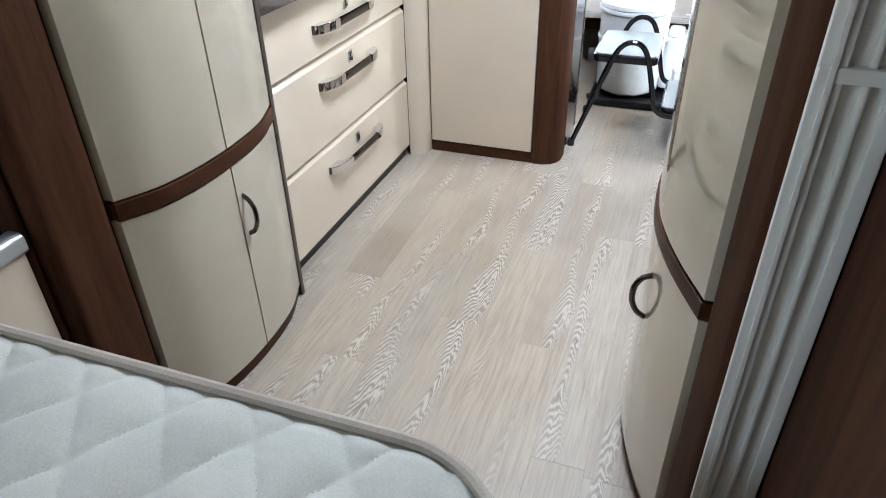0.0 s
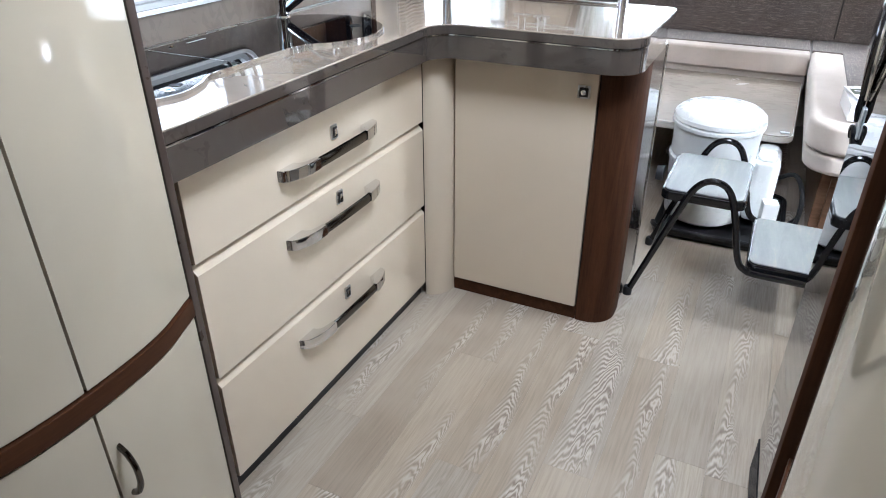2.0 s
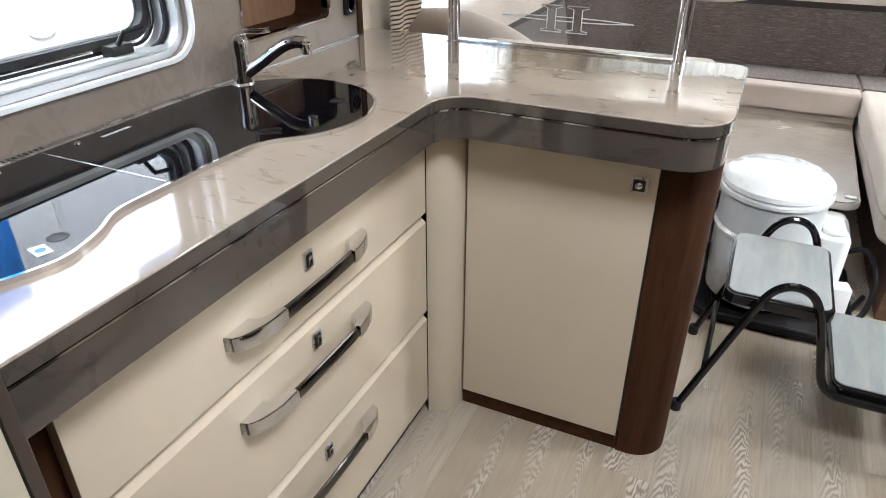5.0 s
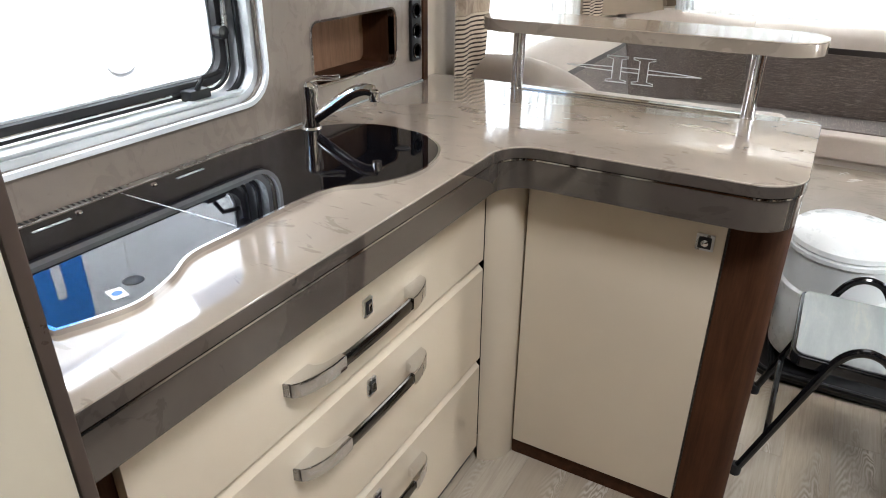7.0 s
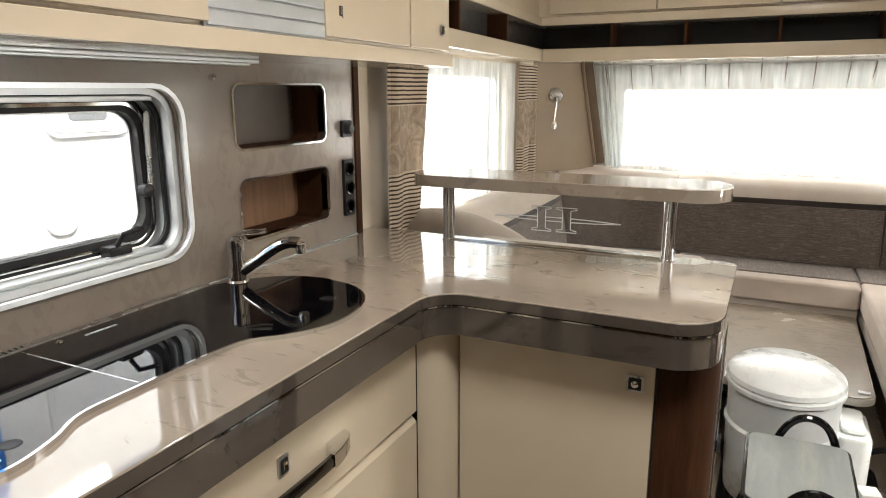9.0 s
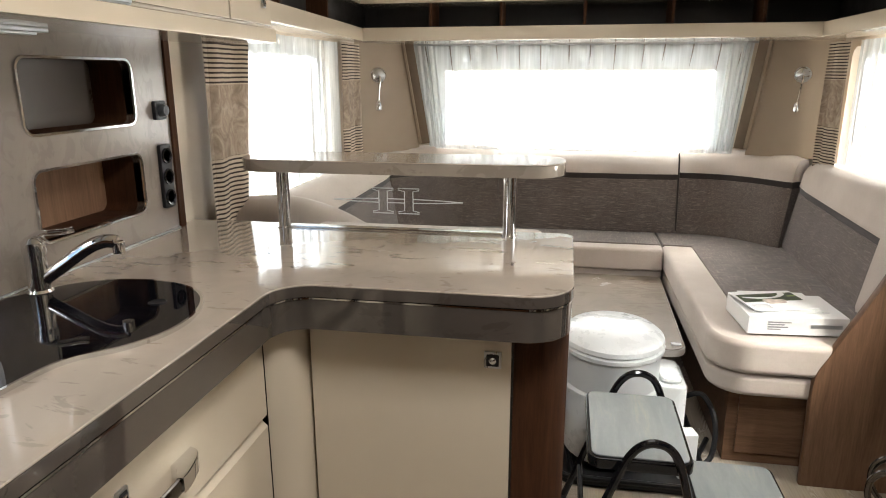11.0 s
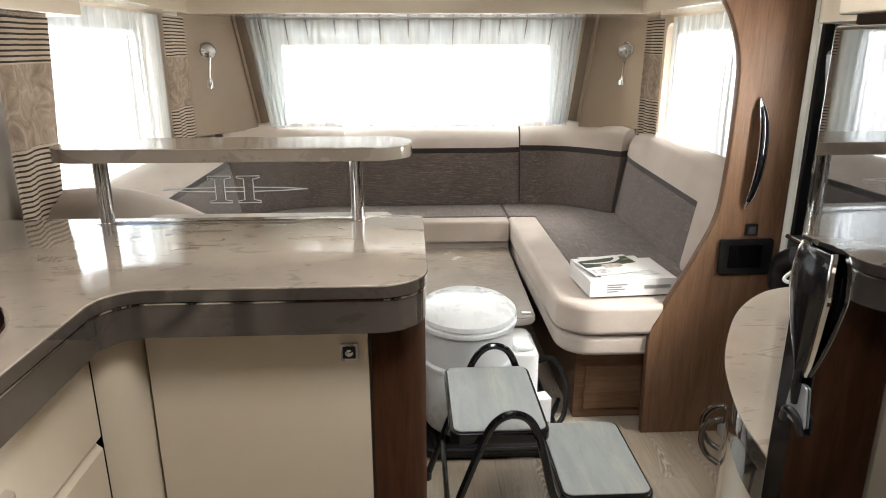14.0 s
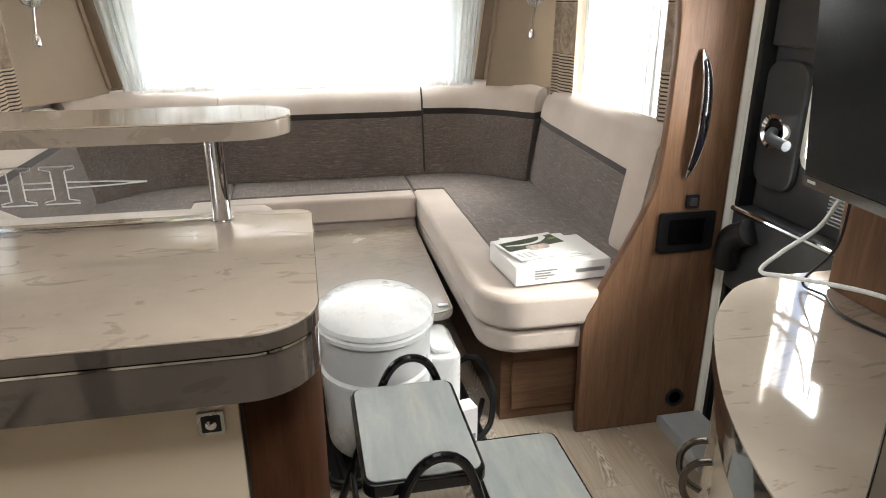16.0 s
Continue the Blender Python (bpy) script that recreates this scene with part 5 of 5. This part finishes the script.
shelf = thing("front_shelf", "cream front locker shelf with dark open compartments", "cabinet", (-0.55, 5.1, 1.43))
foot = [(-1.628, 3.63), (-1.455, 3.63), (-1.56, 4.95), (0.4, 4.95), (0.37, 3.94), (0.578, 3.94), (0.578, 5.455), (-1.628, 5.455)]
part("shelf_board", plate([foot], 1.435, 1.495, "z", 0.006), CREAM, shelf)
inner_f = [(-1.628, 3.63), (-1.5, 3.63), (-1.6, 5.0), (0.44, 5.0), (0.41, 3.94), (0.578, 3.94), (0.578, 5.455), (-1.628, 5.455)]
back_f = [(-1.628, 3.63), (-1.615, 3.63), (-1.615, 5.17), (0.53, 5.17), (0.53, 3.94), (0.578, 3.94), (0.578, 5.455), (-1.628, 5.455)]
# Back and floor of the open compartments are near-black.
part("compartment_back", plate([back_f], 1.495, 1.6), DARK, shelf, "near-black open compartments")
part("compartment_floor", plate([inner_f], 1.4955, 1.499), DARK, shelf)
for x in (-1.25, -0.93, -0.56, -0.19, 0.18):
    part("divider", box(x - 0.006, x + 0.006, 4.99, 5.17, 1.499, 1.6, 0.001), BROWN, shelf)
for y in (3.95, 4.4):
    part("divider", box(-1.615, -1.53, y - 0.006, y + 0.006, 1.499, 1.6, 0.001), BROWN, shelf)
upper = [(-1.628, 3.63), (-1.475, 3.63), (-1.575, 4.97), (0.415, 4.97), (0.385, 3.94), (0.578, 3.94), (0.578, 5.455), (-1.628, 5.455)]
part("upper_rail", plate([upper], 1.6, 1.64, "z", 0.006), CREAM, shelf)
part("upper_body", plate([[(x + (0.0 if x < -1.6 or x > 0.57 else (-0.02 if x < 0 else 0.02)), y + (0.02 if 4.9 < y < 5.0 else 0)) for x, y in upper]], 1.64, HC - 0.004), CREAM, shelf)
for i in range(4):
    x0 = -1.54 + i * 0.487
    part("locker_door", box(x0 + 0.003, x0 + 0.484, 4.965, 4.99, 1.648, 1.9, 0.004), CREAM, shelf)


def reading_lamp(at, out, label):
    x, y, z = at
    o = Vector(out)
    r = thing("reading_lamp", label, "lamp", at, group="reading lamps")
    rot = Vector((0, -1, 0)).rotation_difference(o).to_matrix()
    def put(bm):
        bmesh.ops.rotate(bm, cent=at, matrix=rot, verts=bm.verts)
        return bm
    part("rose", put(lathe([(0.001, -0.022), (0.014, -0.021), (0.03, -0.013), (0.036, 0.0)], at, 24, axis="y")), STEEL, r)
    part("arm", put(tube(smooth_path([(x, y - 0.015, z), (x + 0.004, y - 0.04, z - 0.015), (x - 0.002, y - 0.045, z - 0.07), (x - 0.008, y - 0.05, z - 0.125)], 6), 0.0045, 8)), CHROME, r)
    part("head", put(lathe([(0.006, 0.004), (0.012, -0.004), (0.0145, -0.02), (0.0145, -0.036), (0.011, -0.04)], (x - 0.008, y - 0.05, z - 0.125), 16)), CHROME, r)
    return r


reading_lamp((-1.53, 5.085, 1.283), (0.35, -0.9, 0), "chrome reading lamp on a bent arm in the corner")
reading_lamp((0.43, 5.225, 1.283), (-0.3, -0.95, 0), "chrome reading lamp on a bent arm in the corner")

# Pleats of the white voile, coloured dark to draw their shade.
for k in range(14):
    x = -1.36 + k * 0.121 + 0.012 * math.sin(k * 2.3)
    lean = -0.02 * (x + 0.575) / 0.8
    drop = 0.11 + 0.03 * math.sin(k * 1.7)
    part("pleat", tube([(x, 5.388, 1.428), (x + lean * 0.6, 5.388, 1.428 - drop * 0.6), (x + lean, 5.39, 1.428 - drop)], [0.0032, 0.0026, 0.0005], 6), PLEAT, sh, "pinched pleat, its shade put into a dark colour")

# ---- partition by the doorway ----
pt = thing("partition", "shaped walnut partition between seat and entrance door", "partition", (0.4, 3.92, 0))
curve = line([(0.173, 0.0), (0.171, 0.2), (0.17, 0.37), (0.205, 0.455), (0.29, 0.625), (0.352, 0.77), (0.368, 0.9), (0.373, 1.1), (0.368, 1.255), (0.335, 1.37), (0.285, 1.465), (0.255, 1.6), (0.24, HC - 0.002)], 6)
part("panel", plate([curve + [(0.575, HC - 0.002), (0.575, 0.0)]], 3.905, 3.938, "y", 0.004), WALNUT, pt)
part("edge_band", tube([(x + 0.002, 3.9215, z) for x, z in curve], 0.0155, 8, 0.004, up=(0, 1, 0)), WALNUT, pt)
grab = smooth_path([(0.436, 3.9, 0.808), (0.446, 3.884, 0.86), (0.457, 3.878, 0.94), (0.458, 3.878, 1.03), (0.451, 3.884, 1.1), (0.441, 3.9, 1.15)], 6)
blade = [0.003 + 0.0125 * math.sin(math.pi * k / (len(grab) - 1)) ** 0.6 for k in range(len(grab))]
gh = part("grab_handle", tube(grab, blade, 12, 0.006), CHROME, pt, "curved chrome grab handle")
part("inlay", tube([p + Vector((-0.0025, -0.004, 0)) for p in grab[3:-3]], [b * 0.8 for b in blade[3:-3]], 10, 0.0045), GLOSSBLACK, gh, "black inlay")
th = thing("control_panel", "black touch control panel on the partition", "control panel", (0.458, 3.905, 0.65))
part("bezel", plate([rrect(0.37, 0.546, 0.589, 0.708, 0.01)], 3.893, 3.905, "y", 0.003), BLACK, th)
part("screen", plate([rrect(0.4, 0.51, 0.612, 0.687, 0.004)], 3.8915, 3.893, "y"), BLACKGLASS, th)
lo = thing("wall_switch", "small black light switch above the control panel", "switch", (0.468, 3.905, 0.737))
part("plate", plate([rrect(0.448, 0.489, 0.716, 0.757, 0.006)], 3.897, 3.905, "y", 0.002), BLACK, lo)
part("rocker", plate([rrect(0.457, 0.48, 0.725, 0.748, 0.003)], 3.894, 3.897, "y", 0.001), CHARCOAL, lo)
sk = thing("cable_grommet", "round black cable grommet low on the partition", "grommet", (0.497, 3.905, 0.088))
part("ring", lathe([(0.02, 0.0), (0.022, -0.006), (0.03, -0.006), (0.032, 0.0)], (0.497, 3.905, 0.088), 24, axis="y"), BLACK, sk)
part("hole", lathe([(0.001, -0.001), (0.021, -0.001)], (0.497, 3.905, 0.088), 24, axis="y"), RUBBER, sk)
bp = thing("battery_display", "black display with chrome surround high on the partition", "control panel", (0.46, 3.905, 1.47))
part("surround", plate([rrect(0.41, 0.53, 1.455, 1.56, 0.006)], 3.897, 3.905, "y", 0.002), CHROME, bp)
part("face", plate([rrect(0.418, 0.522, 1.463, 1.552, 0.004)], 3.895, 3.897, "y"), BLACK, bp)

# ---- entrance door ----
ed = thing("door_1", "closed charcoal moulded entrance door in a white frame", "door", (0.6, 3.58, 0), kind="structure")
part("leaf", plate([[(3.3, 0), (3.86, 0), (3.86, 1.85), (3.3, 1.85)], rrect(3.47, 3.67, 0.89, 1.33, 0.03)], XR + 0.04, XR + 0.08, "x"), CHARCOAL, ed)
part("window_frame", plate([rrect(3.455, 3.685, 0.875, 1.345, 0.04), rrect(3.472, 3.668, 0.892, 1.328, 0.029)], XR + 0.028, XR + 0.042, "x"), WHITE_SATIN, ed, "white door window frame")
part("pane", plate([rrect(3.47, 3.67, 0.89, 1.33, 0.03)], XR + 0.06, XR + 0.064, "x"), PANE, ed).visible_shadow = False
part("frame_post", plate([rounded([(0.562, 3.886), (0.585, 3.872), (0.618, 3.872), (0.618, 3.9), (0.575, 3.903)], 0.004, 3)], 0.0, 1.95), WHITE_SATIN, ed, "white door frame post")
part("frame_bead", tube([(0.578, 3.868, 0.03), (0.578, 3.868, 1.95)], 0.006, 8), WHITE_SATIN, ed)
part("seal", box(0.576, XR + 0.045, 3.846, 3.8715, 0.0, 1.85, 0.003), BLACK, ed, "black rubber door seal")
for z0, z1, y0, y1 in ((1.16, 1.36, 3.69, 3.85), (1.37, 1.8, 3.69, 3.85)):
    part("upper_panel", box(XR + 0.022, XR + 0.042, y0, y1, z0, z1, 0.008), CHARCOAL, ed)
part("lock_moulding", plate([rounded([(3.69, 0.80), (3.85, 0.80), (3.85, 1.13), (3.69, 1.13)], 0.05)], XR + 0.02, XR + 0.045, "x", 0.012), CHARCOAL, ed)
part("lock_ring", lathe([(0.03, 0.0), (0.034, -0.02), (0.044, -0.024), (0.047, 0.0)], (XR + 0.02, 3.76, 0.955), 28, axis="x"), CHROME, ed, "chrome handle ring")
part("lock_hub", lathe([(0.001, -0.012), (0.03, -0.012), (0.03, 0.0)], (XR + 0.02, 3.76, 0.955), 24, axis="x"), GLOSSBLACK, ed)
part("handle", tube(smooth_path([(XR + 0.0, 3.76, 0.955), (XR - 0.03, 3.73, 0.945), (XR - 0.035, 3.66, 0.938)], 5), 0.013, 12), CHARCOAL, ed)
part("pocket", box(XR - 0.03, XR + 0.04, 3.36, 3.84, 0.5, 0.74, 0.02, 3), CHARCOAL, ed, "charcoal door pocket")
part("pocket_rail", tube([(XR - 0.032, 3.4, 0.735), (XR - 0.032, 3.83, 0.735)], 0.007, 8), CHROME, ed)
for k in range(9):
    part("louvre", box(XR + 0.015, XR + 0.03, 3.4, 3.55, 0.775 + k * 0.009, 0.779 + k * 0.009, 0.001), ALU, ed)
part("fire_blanket_pouch", tube(smooth_path([(XR - 0.05, 3.8, 0.58), (XR - 0.06, 3.78, 0.66), (XR - 0.05, 3.72, 0.7)], 5), 0.035, 14), BLACK, ed)
solid("entry_step", plate([[(3.66, 0.0), (3.9, 0.0), (3.9, 0.03), (3.88, 0.045), (3.7, 0.045), (3.66, 0.02)]], 0.44, 0.575, "x", 0.003), GREYSTEP, "pale grey plastic entry step ramp", "step")

# ---- cabinet opposite the kitchen ----
CF = line([(-0.135, 2.64), (-0.12, 2.76), (-0.085, 2.88), (-0.04, 2.985), (0.04, 3.125), (0.11, 3.215), (0.19, 3.285), (0.27, 3.315), (0.35, 3.318)], 6)
rc = thing("side_cabinet", "bowed cream side cabinet with stone-look top", "cabinet", (0.15, 3.0, 0))
def bowed(dx, z0, z1, r):
    c = [(x + dx * 0.8, y - dx * 0.6) for x, y in CF]
    return plate([c + [(XR - 0.003, c[-1][1]), (XR - 0.003, 2.64), (c[0][0], 2.64)]], z0, z1, "z", r)
part("body", bowed(0.016, 0.04, 0.655, 0.002), CREAM, rc)
part("plinth", bowed(0.035, 0.0, 0.04, 0.001), BROWN_H, rc)
part("fascia", bowed(0.012, 0.655, 0.72, 0.002), EDGE, rc)
part("chrome_line", bowed(0.008, 0.72, 0.724, 0.0), CHROME, rc)
part("slab", bowed(0.0, 0.724, 0.757, 0.001), EDGE, rc)
part("top", bowed(-0.0008, 0.757, 0.761, 0.0015), TOP, rc)
bow_handle(rc, ((0.012, 3.06, 0.6), (0.012, 3.06, 0.5)), (-0.03, 0.024, 0), 0.006, "dark chrome bow handle", DARKSTEEL)
bow_handle(rc, ((-0.012, 3.01, 0.6), (-0.012, 3.01, 0.5)), (-0.03, 0.024, 0), 0.006, "dark chrome bow handle", DARKSTEEL)
solid("tv_back_panel", box(0.35, 0.37, 2.64, 3.245, 0.762, 0.96, 0.003), WALNUT, "walnut panel rising from the side cabinet", "panel")
tv_oh = thing("overhead_locker", "cream overhead locker above the side cabinet", "cabinet", (0.4, 3.0, 1.34))
part("body", plate([rounded([(0.2, 2.69), (0.2, 3.29), (0.578, 3.29), (0.578, 2.69)], [0, 0.05, 0, 0])], 1.345, HC - 0.004, "z", 0.004), CREAM, tv_oh)

tv = thing("monitor", "flat dark screen with a slim grey bezel", "monitor", (0.27, 3.0, 1.0))
def tilt(bm):
    return turned(turned(bm, -4, (0.262, 3.25, 1.1)), -6.5, (0.262, 3.25, 0.97), "Y")
part("housing", tilt(box(0.262, 0.29, 2.72, 3.252, 0.965, 1.295, 0.006)), BLACK, tv)
part("bezel", tilt(box(0.2585, 0.262, 2.72, 3.252, 0.965, 0.985, 0.001)), DARKSTEEL, tv, "slim grey lower bezel")
part("screen", tilt(box(0.2595, 0.262, 2.726, 3.246, 0.987, 1.289, 0)), SCREEN, tv)
part("badge", tilt(box(0.2578, 0.2585, 3.215, 3.236, 0.973, 0.978, 0)), ALU, tv, "small pale printed badge")
part("bracket", box(0.285, 0.346, 2.93, 3.03, 1.07, 1.19, 0.004), BLACK, tv)
wc2 = thing("white_cable", "white aerial cable hanging over the side cabinet", "cable", (0.25, 3.15, 0.8))
part("cable", tube(smooth_path([(0.31, 3.2, 0.97), (0.325, 3.235, 0.93), (0.31, 3.25, 0.88), (0.26, 3.27, 0.83), (0.222, 3.27, 0.795), (0.25, 3.22, 0.80), (0.3, 3.08, 0.82), (0.33, 2.95, 0.81), (0.335, 2.8, 0.775)], 7), 0.0042, 8), WHITE, wc2)
bc = thing("black_cable", "thin black power cable on the side cabinet", "cable", (0.3, 3.15, 0.77))
part("cable", tube(smooth_path([(0.3, 3.18, 0.97), (0.31, 3.2, 0.86), (0.3, 3.25, 0.775), (0.31, 3.2, 0.766), (0.28, 3.12, 0.766), (0.3, 3.0, 0.766), (0.29, 2.9, 0.766), (0.325, 2.75, 0.766)], 7), 0.0028, 6), BLACK, bc)

# ---- fridge ----
fr = thing("fridge", "tall mirror-black fridge with chrome and black handle", "fridge", (0.2, 2.38, 0))
part("housing", box(-0.125, XR - 0.003, 2.078, 2.636, 0.0, HC - 0.004, 0.004), BROWN, fr)
def fridge_front(bm):
    """The front stands at a slight angle, in line with the tall cabinet."""
    return turned(bm, 1.6, (-0.15, 2.634, 0))
part("door", fridge_front(box(-0.15, -0.127, 2.1, 2.634, 0.14, 1.325, 0.006)), MIRRORBLACK, fr, "mirror-black fridge door")
part("side_trim", box(-0.186, -0.127, 2.068, 2.097, 0.0, HC - 0.01, 0.003), BROWN, fr)
part("upper_door", fridge_front(box(-0.148, -0.127, 2.1, 2.634, 1.335, 1.93, 0.004)), CREAM, fr)
gr = part("grille", fridge_front(box(-0.145, -0.127, 2.1, 2.634, 0.02, 0.132, 0.003)), CHARCOAL, fr, "charcoal vent grille")
for k in range(8):
    part("slat", fridge_front(box(-0.15, -0.1452, 2.12, 2.62, 0.028 + k * 0.0125, 0.036 + k * 0.0125, 0.0015)), BLACK, gr)
HY = 2.584
pth = smooth_path([(-0.155, HY, 0.925), (-0.158, HY, 0.955), (-0.161, HY, 0.99), (-0.163, HY, 1.03), (-0.162, HY, 1.065), (-0.159, HY, 1.082)], 6)
wid = [0.004] + [0.005 + 0.028 * min(1, k / 17) ** 0.8 - 0.004 * max(0, k - 17) / 9 for k in range(27)] + [0.028, 0.0275, 0.026]
wid = wid[:len(pth)] + [0.026] * (len(pth) - len(wid))
hd = part("handle", fridge_front(tube(pth, wid, 18, [0.003] + [0.007] * (len(pth) - 2) + [0.005], up=(0, 1, 0))), GLOSSBLACK, fr, "shield-shaped black fridge handle with chrome edges")
for sgn in (-1, 1):
    part("chrome_edge", fridge_front(tube([Vector(p) + Vector((0.003, sgn * w, 0)) for p, w in zip(pth, wid)], 0.004, 8, 0.006)), CHROME, hd)
part("mount", fridge_front(box(-0.158, -0.1505, HY - 0.015, HY + 0.015, 1.05, 1.07, 0.004)), GLOSSBLACK, hd)
part("stem", fridge_front(tube([(-0.156, HY, 0.935), (-0.157, HY, 0.905), (-0.156, HY, 0.885)], [0.006, 0.006, 0.004], 10)), GLOSSBLACK, hd)
lt = part("latch", fridge_front(plate([rounded([(HY - 0.022, 0.858), (HY + 0.022, 0.858), (HY + 0.014, 0.912), (HY - 0.014, 0.912)], 0.005, 3)], -0.1535, -0.1502, "x", 0.001)), ALU, fr, "silver latch plate")
part("catch", fridge_front(tube(smooth_path([(-0.154, HY - 0.02, 0.852), (-0.158, HY - 0.01, 0.872), (-0.158, HY + 0.01, 0.872), (-0.154, HY + 0.02, 0.852)], 4), 0.005, 8)), GLOSSBLACK, lt, "black catch")

# ---- floor boards ----
W = 0.12
mesh_cache = {}
def board(i, y0, y1):
    n = round(y1 - y0, 2)
    if n not in mesh_cache:
        mesh_cache[n] = mesh_of("plank", box(-W / 2 + 0.0002, W / 2 - 0.0002, -n / 2 + 0.0002, n / 2 - 0.0002, -0.004, 0.0, 0.0003, 1), FLOOR)
    ob = new("plank", mesh_cache[n])
    ob.parent = floor_ob
    ob.matrix_parent_inverse = Matrix.Translation((0, -2, 0))
    ob.location = (i * W + W / 2, (y0 + y1) / 2, 0)
joint = {-8: 2.757, -6: 3.0, -4: 2.965, -10: 2.39, -7: 2.35, -9: 2.15, -5: 2.45, -3: 2.6}
LEN = 0.97
for i in range(-14, 5):
    y = joint.get(i, 2.0 + ((i * 37) % 10) * 0.097)
    while y > YB:
        y -= LEN
    while y < YF:
        a, c = max(y, YB), min(y + LEN, YF)
        if c - a > 0.02:
            board(i, a, c)
        y += LEN
